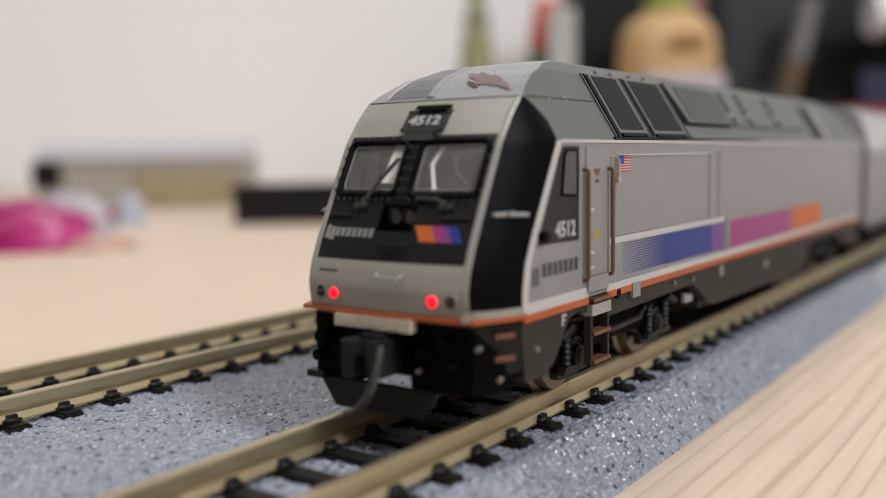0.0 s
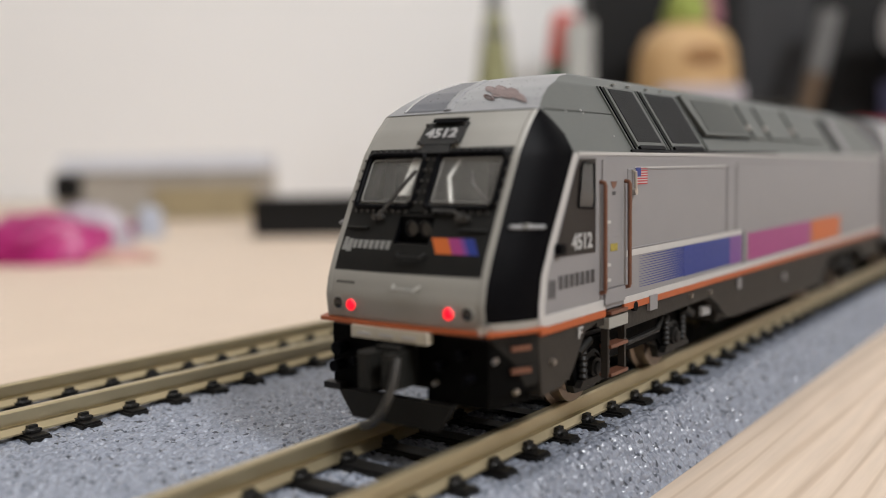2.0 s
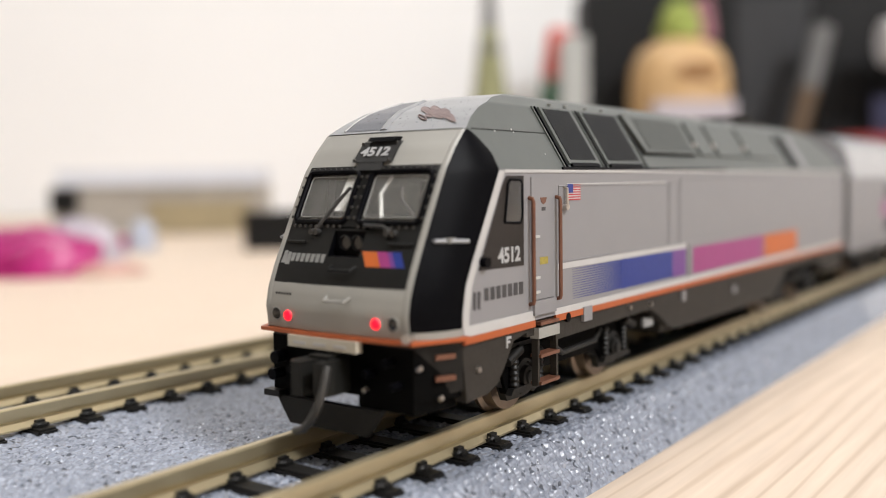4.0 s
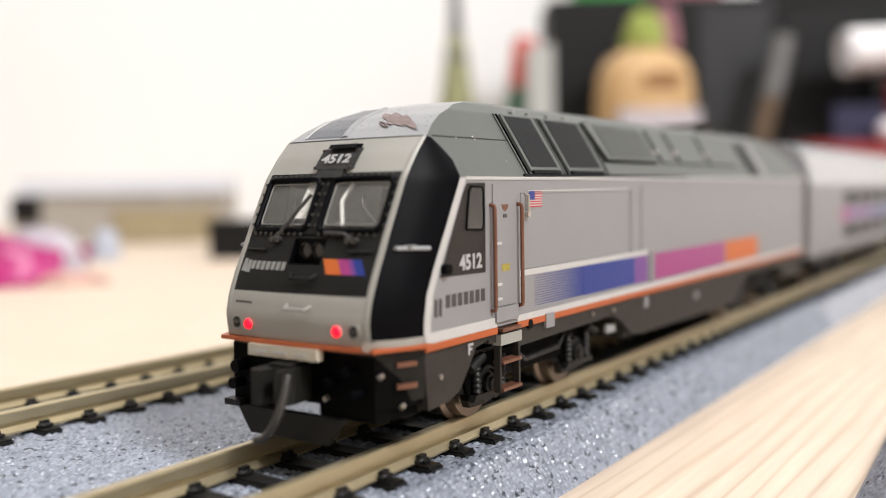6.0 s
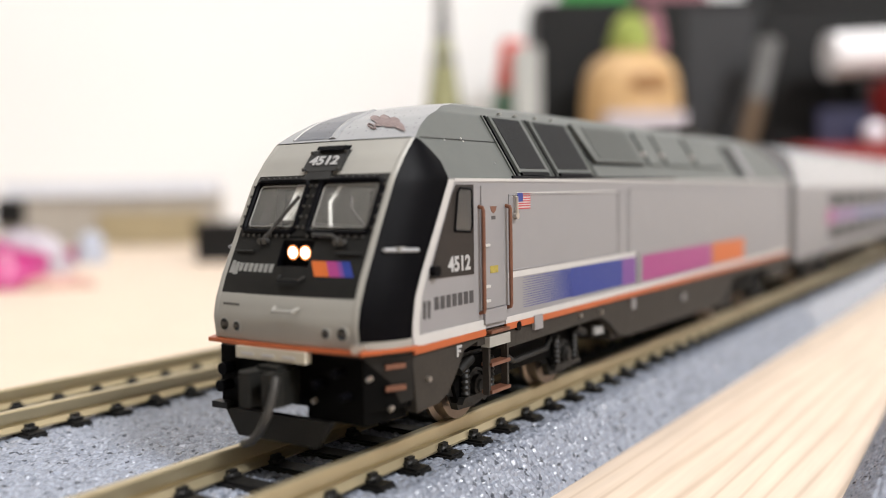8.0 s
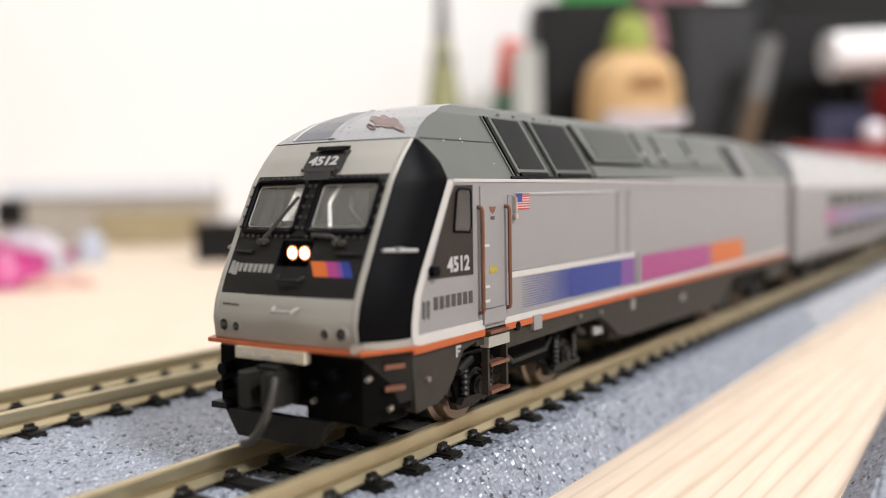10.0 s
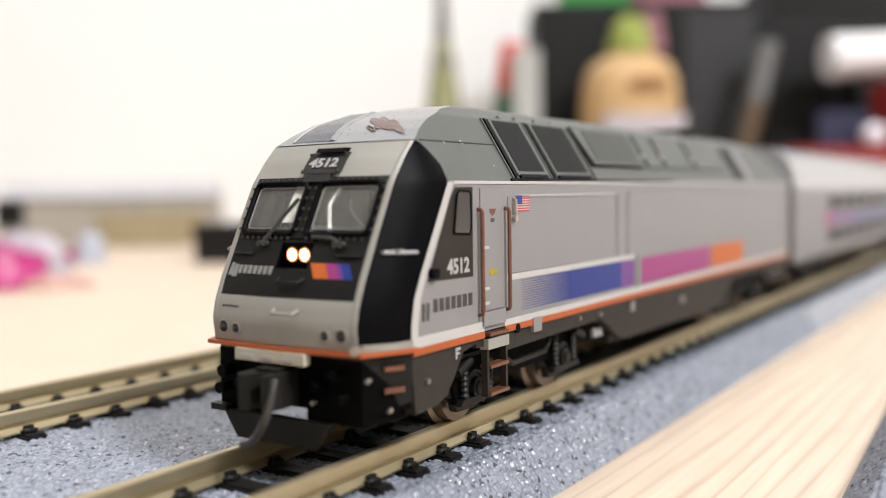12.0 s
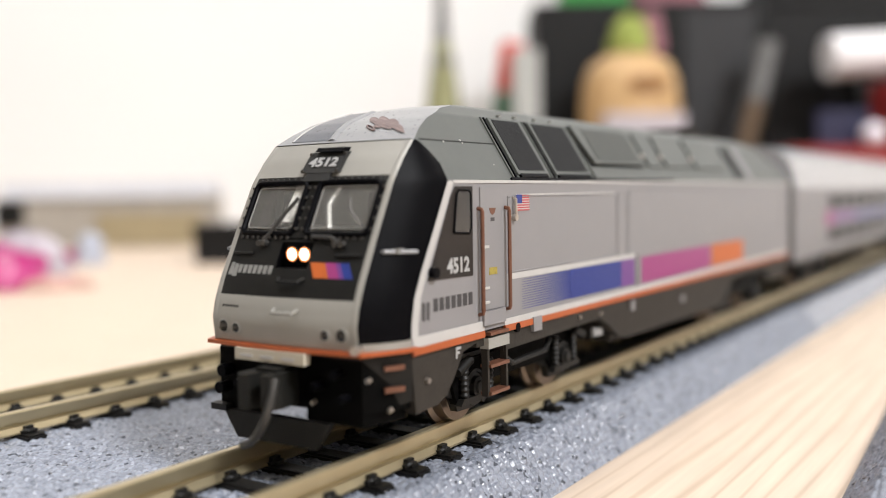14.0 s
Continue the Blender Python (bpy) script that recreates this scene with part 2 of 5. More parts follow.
def grid(bm, fn, us, vs):
    vv = [[bm.verts.new(fn(u, v)) for u in us] for v in vs]
    for a, b in zip(vv, vv[1:]):
        for i in range(len(us) - 1):
            bm.faces.new((a[i], a[i + 1], b[i + 1], b[i]))


def span(a, b, n):
    return [a + (b - a) * i / n for i in range(n + 1)]


def part(name, bm, mat, parent=None, label="", smooth=False, bevel=0.0, at=None):
    """Links a bmesh drawn in millimetres as one mesh object under its thing; at: the part's own origin in millimetres."""
    if bevel:
        bmesh.ops.bevel(bm, geom=[e for e in bm.edges if e.calc_length() > 2.2 * bevel and e.is_manifold and e.calc_face_angle(0) > 0.5], offset=bevel, segments=2, affect="EDGES", clamp_overlap=True)
    bmesh.ops.recalc_face_normals(bm, faces=bm.faces[:])
    bmesh.ops.scale(bm, vec=(MM, MM, MM), verts=bm.verts[:])
    me = bpy.data.meshes.new(name)
    bm.to_mesh(me)
    bm.free()
    me.materials.append(mat)
    if smooth:
        me.polygons.foreach_set("use_smooth", [True] * len(me.polygons))
        me.set_sharp_from_angle(angle=radians(38))
    ob = new(name, me)
    if parent:
        ob.parent = parent
    if at:
        ob.location = Vector(at) * MM
    if label:
        ob["label"] = label
    return ob


def thing(name, label, category, at=(0, 0, 0), rz=0.0, group="", kind=""):
    ob = new(name)
    ob.empty_display_size = 0.01
    ob.matrix_world = pose(at[0] * MM, at[1] * MM, at[2] * MM, 0, 0, rz)
    return tagged(ob, label, category, group, kind)


def letters(name, text, size, mat, parent, m, depth=0.02, stretch=1.0, bold=0.014):
    """Raised lettering with the built-in font; m: its pose in millimetres, text along +x, up along +y."""
    cu = bpy.data.curves.new(name, "FONT")
    cu.offset = bold * size
    cu.body, cu.size, cu.extrude, cu.align_x, cu.align_y = text, size, depth, "CENTER", "CENTER"
    tmp = new(name, cu)
    bpy.context.view_layer.update()
    me = bpy.data.meshes.new_from_object(tmp.evaluated_get(bpy.context.evaluated_depsgraph_get()))
    bpy.data.objects.remove(tmp)
    me.transform(Matrix.Scale(MM, 4) @ m @ Matrix.Diagonal((stretch, 1, 1, 1)))
    me.materials.clear()
    me.materials.append(mat)
    ob = new(name, me)
    ob.parent = parent
    return ob


NEW = bmesh.new
TABLE = -7.0

# ---- room ----
YAW = 33.5
FX, FY = -0.5519, 0.8339
RX, RY = 0.8339, 0.5519


def spot(u, d):
    """Millimetres to the side and ahead of the place where the film is taken, as x, y."""
    return 48.5 + FX * d + RX * u, -50.8 + FY * d + RY * u


def slab(name, kind_label, category, u0, u1, d0, d1, z0, z1, mat):
    bm = NEW()
    pts = [spot(u, d) for u, d in ((u0, d0), (u1, d0), (u1, d1), (u0, d1))]
    prism(bm, pts, "z", z0, z1)
    ob = part(name, bm, mat)
    return tagged(ob, kind_label, category, kind="structure")


slab("wall_north", "plain white painted room wall behind the table", "wall", -1900, 1900, 905, 1025, -760, 1700, M_WALL)
# the three unseen walls are darkened to reduce bounce onto the train
slab("wall_south", "unseen room wall, kept grey-beige to cut bounced light", "wall", -1900, 1900, -1720, -1600, -760, 1700, M_WALLUNSEEN)
slab("wall_west", "unseen room wall, kept grey-beige to cut bounced light", "wall", -1900, -1780, -1600, 905, -760, 1700, M_WALLUNSEEN)
slab("wall_east", "unseen room wall, kept grey-beige to cut bounced light", "wall", 1780, 1900, -1600, 905, -760, 1700, M_WALLUNSEEN)
slab("floor", "brown boarded room floor", "floor", -1780, 1780, -1600, 905, -880, -760, M_FLOOR)
slab("ceiling", "white painted ceiling", "ceiling", -1900, 1900, -1720, 1025, 1700, 1800, M_CEIL)
M_LAMPGLOW = glow("lamp_diffuser", (1.0, 0.93, 0.83), 3.0)
for lx, ly, watts in LAMP_PLACES:
    lamp = thing("ceiling_light", "square white ceiling light with a frosted panel", "ceiling light", (lx * 1000, ly * 1000, 1580), 33, "ceiling lights")
    bm = NEW()
    box(bm, -300, 300, -300, 300, 25, 120)
    part("lamp_body", bm, M_WHITE, lamp, bevel=6)
    bm = NEW()
    box(bm, -280, 280, -280, 280, 2, 24)
    part("diffuser", bm, M_LAMPGLOW, lamp, bevel=5)

# ---- table ----
table = thing("table", "pale pine table with long straight grain lines", "table", (0, 0, TABLE))
bm = NEW()
prism(bm, [spot(u, d) for u, d in ((-900, -130), (820, -130), (820, 900), (-900, 900))], "z", -28, 0)
part("tabletop", bm, M_PINE, table, bevel=2)
for u, d in ((-860, -90), (780, -90), (-860, 860), (780, 860)):
    bm = NEW()
    x, y = spot(u, d)
    box(bm, x - 30, x + 30, y - 30, y + 30, -752, -28)
    part("leg", bm, M_PINE, table, bevel=3)


# ---- track ----
def grain_height(x, y, cell, seed):
    """Rounded, close-packed grains: height field of a jittered cell pattern, 0 to 1."""
    gx, gy = np.floor(x / cell).astype(int), np.floor(y / cell).astype(int)
    total = np.zeros(x.shape)
    for dx in (-1, 0, 1):
        for dy in (-1, 0, 1):
            cx, cy = gx + dx, gy + dy
            h = (cx * 73856093 ^ cy * 19349663 ^ seed * 83492791) & 0xFFFFFF
            jx, jy = 0.15 + 0.7 * (h % 1000) / 1000.0, 0.15 + 0.7 * ((h // 1000) % 1000) / 1000.0
            hz = 0.45 + 0.55 * ((h // 7919) % 997) / 997.0
            d = np.hypot(x - (cx + jx) * cell, y - (cy + jy) * cell) / cell
            total = np.maximum(total, 0.55 + 0.45 * hz - 0.95 * d * d)
    return total


def roadbed_mesh(name, section, x0, x1, y_steps, parent, dx):
    """A moulded roadbed: section gives the height across, grains lie on it."""
    px, pz = np.array([p for p, _ in section], float), np.array([q for _, q in section], float)
    run = np.concatenate([[0.0], np.cumsum(np.hypot(np.diff(px), np.diff(pz)))])
    ss = np.arange(np.interp(x0, px, run), np.interp(x1, px, run) + dx, dx)
    bx, bz = np.interp(ss, run, px), np.interp(ss, run, pz)
    nx = -np.interp(ss, (run[1:] + run[:-1]) / 2, np.diff(pz) / np.diff(run))
    nz = np.sqrt(np.maximum(0.05, 1 - nx * nx))
    verts, faces, base = [], [], 0
    for y0, y1, dy in y_steps:
        ys = np.arange(y0, y1 + 1e-6, dy)
        S, Y = np.meshgrid(ss, ys)
        amp = 0.52 * np.clip((bz - TABLE) / 0.6, 0, 1)
        H = amp * (grain_height(S, Y, 0.55, 3) - 0.8)
        X = bx + nx * H
        Z = np.maximum(bz + nz * H, TABLE)
        verts.append(np.stack([X, Y, Z], -1).reshape(-1, 3) * MM)
        n, m = X.shape
        idx = base + np.arange(n * m).reshape(n, m)
        faces.append(np.stack([idx[:-1, :-1], idx[:-1, 1:], idx[1:, 1:], idx[1:, :-1]], -1).reshape(-1, 4))
        base += n * m
    V, F = np.concatenate(verts), np.concatenate(faces)
    me = bpy.data.meshes.new(name)
    me.vertices.add(len(V))
    me.vertices.foreach_set("co", V.ravel())
    me.loops.add(F.size)
    me.loops.foreach_set("vertex_index", F.ravel())
    me.polygons.add(len(F))
    me.polygons.foreach_set("loop_start", np.arange(0, F.size, 4))
    me.update(calc_edges=True)
    me.polygons.foreach_set("use_smooth", np.ones(len(F), dtype=bool))
    me.materials.append(M_BALLAST)
    ob = new(name, me)
    ob.parent = parent
    ob["label"] = "blue-grey moulded plastic ballast shoulder"
    return ob


RAIL_PROFILE = [(-1.0, -2.0), (1.0, -2.0), (1.0, -1.84), (0.56, -1.38), (0.12, -1.32), (0.12, -1.08), (0.42, -1.0), (0.42, -0.14), (0.3, 0.0), (-0.3, 0.0), (-0.42, -0.14), (-0.42, -1.0), (-0.12, -1.08), (-0.12, -1.32), (-0.56, -1.38), (-1.0, -1.84)]


def rails(parent, xc, y0, y1):
    for s in (-1, 1):
        bm = NEW()
        prism(bm, [(xc + s * 4.92 + u, v) for u, v in RAIL_PROFILE], "y", y0, y1)
        part("rail", bm, M_RAIL, parent, "brownish nickel-silver rail", smooth=True)


def tie_mesh():
    """One tie with its two pairs of rail clips."""
    bm = NEW()
    box(bm, -7.5, 7.5, -1.0, 1.0, -3.5, -2.02)
    bmesh.ops.bevel(bm, geom=bm.edges[:], offset=0.2, segments=2, affect="EDGES")
    for s in (-1, 1):
        for k in (-1, 1):
            xc = s * 4.92 + k * 1.05
            clip = bmesh.ops.create_cube(bm, size=1.0, matrix=Matrix.Translation((xc, 0, -1.85)) @ Matrix.Diagonal((1.2, 1.6, 1.0, 1)))["verts"]
            bmesh.ops.bevel(bm, geom=list({e for v in clip for e in v.link_edges}), offset=0.38, segments=3, affect="EDGES")
    bmesh.ops.scale(bm, vec=(MM, MM, MM), verts=bm.verts[:])
    me = bpy.data.meshes.new("tie")
    bm.to_mesh(me)
    bm.free()
    me.materials.append(M_TIE)
    me.polygons.foreach_set("use_smooth", [True] * len(me.polygons))
    me.set_sharp_from_angle(angle=radians(40))
    return me


TIE = tie_mesh()


def ties(parent, xc, y0, y1, pitch=4.82):
    y = y0
    while y < y1:
        ob = new("tie", TIE)
        ob.parent = parent
        ob.location = (xc * MM, y * MM, 0)
        y += pitch


LEFT = -37.2
double_track = thing("model_railway_track", "double model railway track on blue-grey moulded ballast", "railway track")
SECTION = [(LEFT - 12.6, TABLE), (LEFT - 9.2, -2.4), (8.7, -2.4), (9.4, -2.75), (12.0, -6.4), (12.3, TABLE)]
roadbed_mesh("roadbed", SECTION, -32.0, 12.3, [(-48, 72, 0.11)], double_track, 0.11)
roadbed_mesh("far_roadbed", SECTION, LEFT - 12.6, 12.3, [(130, 900, 1.2)], double_track, 0.6)
roadbed_mesh("middle_roadbed", SECTION, -32.0, 12.3, [(72, 130, 0.2)], double_track, 0.2)
roadbed_mesh("outer_roadbed", SECTION, LEFT - 12.6, -32.0, [(-48, 130, 0.8)], double_track, 0.5)
rails(double_track, 0.0, -48, 900)
rails(double_track, LEFT, -48, 900)

side_track = thing("model_railway_track", "single model railway track on blue-grey moulded ballast", "railway track", (46.0, 40, 0), 2.6)
roadbed_mesh("roadbed", [(-12.7, TABLE), (-9.2, -3.0), (-8.6, -2.75), (9.0, -2.75), (12.7, TABLE)], -12.7, 12.7, [(-45, 20, 0.15), (20, 800, 1.2)], side_track, 0.15)
rails(side_track, 0.0, -45, 800)

# ---- locomotive ----
loco = thing("model_locomotive", "silver and black model diesel locomotive with coloured side stripes", "model train")
REAR = 119.0


def lerp(table, v):
    return float(np.interp(v, [a for a, _ in table], [b for _, b in table]))


def rear(z):
    """Where the sloping rear roof ends at a height."""
    return REAR - float(np.interp(z, [20.6, 23.0, 25.0, 26.5, 27.4, 27.8], [0.0, 2.5, 6.0, 10.5, 16.0, 22.0]))


NOSE = [(7.6, 0.6), (8.9, 0.45), (10.1, 0.30), (11.5, 0.60), (13.2, 1.30), (16.9, 3.15), (20.6, 5.1), (22.4, 6.5), (23.8, 7.9), (24.8, 9.5), (25.7, 11.4), (26.8, 15.0), (27.4, 19.0), (27.8, 24.0)]
SHOULDER = [(7.6, 4.2), (10.0, 4.3), (11.9, 4.7), (13.7, 5.6), (16.5, 7.2), (20.6, 9.5), (22.0, 9.7), (23.0, 9.0), (23.8, 8.2)]
FLANK = [(20.6, 9.2), (26.2, 5.75), (27.1, 4.6), (27.6, 2.6), (27.8, 0.0)]
EDGE = [(20.6, 7.3), (23.8, 7.2286), (26.2, 5.75), (27.1, 4.6), (27.6, 2.6), (27.8, 0.0)]
CAP_Z = span(23.8, 27.0, 24) + span(27.05, 27.75, 10)


def nose(x, z, out=0.0):
    """A point of the gently bowed front, out millimetres proud of it."""
    e = max(0.5, lerp(EDGE, z))
    return (x, lerp(NOSE, z) - 0.45 * (1 - min(1, abs(x) / e) ** 2) - out, z)


def patch(name, x0, x1, z0, z1, mat, out=0.0, label="", nx=6, nz=6, parent=None, thick=0.0):
    bm = NEW()
    grid(bm, lambda u, v: nose(u, v, out), span(x0, x1, nx), span(z0, z1, nz))
    if thick:
        bmesh.ops.solidify(bm, geom=bm.faces[:], thickness=thick)
    return part(name, bm, mat, parent or loco, label, smooth=True)


def front_band(name, z0, z1, mat, label, inset=0.55, nz=8):
    bm = NEW()
    grid(bm, lambda u, v: nose(u * (lerp(EDGE, v) - inset), v), span(-1, 1, 16), span(z0, z1, nz))
    return part(name, bm, mat, loco, label, smooth=True)


front_band("front_panel", 8.4, 11.97, M_LIGHT, "light grey lower front panel")
front_band("brow_panel", 21.05, 23.75, M_LIGHT, "light grey brow above the windscreens")
bm = NEW()
grid(bm, lambda u, v: nose(u * lerp(EDGE, v), v), span(-1, 1, 20), CAP_Z)
part("roof_cap", bm, M_CAP, loco, "pale silver curved front roof", smooth=True)
# dark mask round the two windscreens
W0, W1, WX0, WX1 = 16.65, 20.6, 0.62, 6.4
HX, HZ0, HZ1 = 1.8, 14.1, 16.05
patch("front_mask", -6.75, 6.75, 12.0, HZ0, M_MASK, nx=16, nz=5)
patch("front_mask", -6.75, HX - 3.2, HZ0, HZ1, M_MASK, nx=8, nz=5)
patch("front_mask", HX, 6.75, HZ0, HZ1, M_MASK, nx=8, nz=5)
patch("front_mask", -6.75, 6.75, HZ1, W0, M_MASK, nx=16, nz=3)
patch("front_mask", -6.75, 6.75, W1, 21.0, M_MASK, nx=16, nz=2)
for a, b in ((-6.75, -WX1), (-WX0, WX0), (WX1, 6.75)):
    patch("window_post", a, b, W0, W1, M_MASK, nx=3)
for s in (-1, 1):
    lo, hi = sorted((s * WX0, s * WX1))
    patch("windscreen", lo, hi, W0, W1, M_GLASS, -0.12, "clear glossy windscreen", nx=8, thick=0.25).visible_shadow = False
    # raised rubber frame with rivets
    # the inner grey tube draws the highlight on the glass edge
    for nm, inset, rad, r, out, mat in (("window_seal", 0.0, 0.5, 0.23, 0.03, M_BLACK), ("glass_edge_glint", 0.4, 0.35, 0.06, -0.06, M_CABIN)):
        a0, a1, b0, b1 = lo + inset + rad, hi - inset - rad, W0 + inset + rad, W1 - inset - rad
        ring = []
        for cx, cz, start in ((a1, b1, 0), (a0, b1, 90), (a0, b0, 180), (a1, b0, 270)):
            ring += [(cx + rad * math.cos(radians(start + k * 15)), cz + rad * math.sin(radians(start + k * 15))) for k in range(7)]
        ring.append(ring[0])
        pts = [nose(p[0] + (q[0] - p[0]) * k / 4, p[1] + (q[1] - p[1]) * k / 4, out) for p, q in zip(ring, ring[1:]) for k in range(4)]
        bm = NEW()
        tube(bm, pts + [pts[0]], r, 8)
        part(nm, bm, mat, loco, "black riveted window seal" if inset == 0 else "thin grey line for the highlight along the glass edge", smooth=True)
    bm = NEW()
    for i in range(9):
        for zz in (W0 - 0.28, W1 + 0.22):
            p = nose(lo + (hi - lo) * (i + 0.5) / 9, zz, 0.06)
            rod(bm, p, (p[0], p[1] - 0.16, p[2]), 0.12, 8)
    for i in range(5):
        for xx in (WX1 + 0.26, WX0 - 0.32):
            p = nose(s * xx, W0 + (W1 - W0) * (i + 0.5) / 5, 0.06)
            rod(bm, p, (p[0], p[1] - 0.16, p[2]), 0.12, 8)
    part("rivet_row", bm, M_WIPER, loco, "row of dull metal rivets")
    # light grey edging strip and black corner panel
    bm = NEW()
    grid(bm, lambda u, v: nose(s * (lerp(EDGE, v) - 0.56 + 0.56 * u), v, 0.06 * math.sin(math.pi * u)), span(0, 1, 4), span(8.4, 23.75, 28))
    part("corner_strip", bm, M_LIGHT, loco, "light grey edging strip", smooth=True)

    def corner(u, v):
        a = Vector(nose(s * lerp(EDGE, v), v))
        b = Vector((s * lerp(FLANK, v), lerp(SHOULDER, v), v))
        c = a.lerp(b, u)
        bow = 0.35 * math.sin(math.pi * u) * min(1.0, (23.8 - v) / 2.0)
        return (c.x + s * bow, c.y - 0.3 * bow, c.z)
    bm = NEW()
    grid(bm, corner, span(0, 1, 10), span(8.9, 23.72, 30))
    part("corner_panel", bm, M_BLACK, loco, "satin black rounded corner panel", smooth=True)
    bm = NEW()
    grid(bm, corner, span(0, 1, 10), span(8.3, 8.9, 2))
    part("corner_foot", bm, M_LIGHT, loco, smooth=True)
    bm = NEW()
    ends = [Vector(corner(u, z)) + Vector((s * 0.16, -0.14, 0)) for u, z in ((0.14, 15.4), (0.76, 15.3))]
    rod(bm, ends[0], ends[1], 0.16, 8)
    for u, z, e in ((0.14, 15.4, ends[0]), (0.76, 15.3, ends[1])):
        rod(bm, corner(u, z), e, 0.12, 8)
    part("corner_grab_rail", bm, M_CAP, loco, "thin steel grab rail", smooth=True)
    # side wall with cab opening edge following the corner
    bm = NEW()
    grid(bm, lambda u, v: (s * 9.2, lerp(SHOULDER, v) + (REAR - lerp(SHOULDER, v)) * u, v), span(0, 1, 3), span(8.2, 20.6, 20))
    part("side_wall", bm, M_SILVER, loco, "plain silver-grey body side")
    # sloping roof flank
    bm = NEW()

    def flank(u, v):
        y0 = lerp(SHOULDER, v) if v < 23.8 else lerp(NOSE, v)
        return (s * lerp(FLANK, v), y0 + (rear(v) - y0) * u, v)
    grid(bm, flank, [0, 0.01, 0.03, 0.06, 0.12, 0.3, 0.6, 1.0], [20.6, 21.2, 21.9, 22.6, 23.2, 23.6] + CAP_Z)
    part("roof_flank", bm, M_ROOF, loco, "grey-green sloping roof side", smooth=True)

# rear end and floor
bm = NEW()
box(bm, -9.2, 9.2, REAR - 0.3, REAR, 8.2, 20.6)
grid(bm, lambda u, v: (u * max(0.02, lerp(FLANK, v)), rear(v), v), span(-1, 1, 12), span(20.6, 27.0, 16) + span(27.1, 27.79, 8))
part("rear_end", bm, M_SILVER, loco)
bm = NEW()
prism(bm, [(-7.0, 0.8), (7.0, 0.8), (9.0, 4.5), (9.0, REAR - 1), (-9.0, REAR - 1), (-9.0, 4.5)], "z", 7.7, 8.3)
part("floor_plate", bm, M_FRAME, loco)


def plan(out, z0, z1, y_end):
    return [(-9.2 - out, y_end), (-9.2 - out, 4.2 - out * 0.5), (-7.35 - out, 0.5 - out), (-3.5, 0.15 - out), (0, 0.02 - out), (3.5, 0.15 - out), (7.35 + out, 0.5 - out), (9.2 + out, 4.2 - out * 0.5), (9.2 + out, y_end)]


bm = NEW()
prism(bm, plan(0.4, 0, 0, 4.6), "z", 8.05, 8.35)
part("buffer_beam", bm, M_ORANGE, loco, "orange painted front sill", bevel=0.1)
bm = NEW()
box(bm, -4.1, 2.95, -0.5, 0.2, 7.15, 8.04)
part("sill_plate", bm, M_PLATE, loco, "cream plate under the front sill", bevel=0.08)
bm = NEW()
for i in range(3):
    box(bm, -3.5 + i * 2.1, -2.2 + i * 2.1, -0.54, -0.49, 7.4, 7.65)
part("plate_mark", bm, M_WHITE, loco)


# cab interior behind the glass
bm = NEW()
prism(bm, [(-8.8, 9), (8.8, 9), (8.8, 20.4), (6.6, 23.6), (-6.6, 23.6), (-8.8, 20.4)], "y", 12.4, 12.8)
part("cab_bulkhead", bm, M_CABIN, loco)
bm = NEW()
box(bm, -8.6, 8.6, 3.6, 12.4, 15.2, 15.6)
part("control_desk", bm, M_CABIN, loco)
# pale block added behind the glass as the whitish reflection there
bm = NEW()
hexa(bm, [nose(x, z, o) for z in (17.5, 20.4) for x, o in ((-2.5 + (z - 17.5) * 0.15, -0.35), (-1.25 + (z - 17.5) * 0.1, -0.35), (-1.15, -0.9), (-2.3, -0.9))])
part("cab_reflection_block", bm, M_CABPALE, loco, "pale upright block standing in for a whitish reflection", bevel=0.3)
bm = NEW()
tube(bm, [nose(2.5, 16.9, -0.6), nose(1.7, 18.8, -0.6), nose(2.3, 20.2, -0.6)], 0.17)
part("cab_strut", bm, M_CABPALE, loco, "bent bright strut inside the windscreen", smooth=True)
for x in (-4.2, 4.4):
    bm = NEW()
    box(bm, x - 1.3, x + 1.3, 8.4, 9.1, 15.6, 19.2)
    part("seat_back", bm, M_BOGIE, loco, "dark cab seat back", smooth=True, bevel=0.3)
bm = NEW()
tube(bm, [nose(5.6, 16.9, -0.8), nose(4.6, 17.6, -0.9), nose(3.7, 18.3, -0.9), nose(3.4, 19.2, -0.9)], 0.14)
part("cab_lever", bm, M_WIPER, loco, "grey bent lever behind the windscreen", smooth=True)
bm = NEW()
box(bm, -1.6, -1.0, 4.8, 5.4, 15.6, 17.6)
part("desk_panel", bm, M_CABPALE, loco, "small pale desk panel", bevel=0.1)

# wipers, number board, visor
for x0, pts in ((-3.1, [(-3.3, 16.1), (-2.6, 17.1), (-1.9, 18.2), (-0.95, 19.4)]), (4.6, [(4.3, 16.1), (3.4, 16.45), (1.6, 16.5)])):
    bm = NEW()
    tube(bm, [nose(x, z, 0.3) for x, z in pts], 0.15, 8)
    part("wiper", bm, M_WIPER, loco, "dull grey windscreen wiper", smooth=True)
    for dx in (0.0, -0.55):
        bm = NEW()
        rod(bm, nose(x0 + dx, 15.95, 0.0), nose(x0 + dx, 15.95, 0.5), 0.24, 10)
        part("wiper_pivot", bm, M_WIPER, loco, smooth=True)


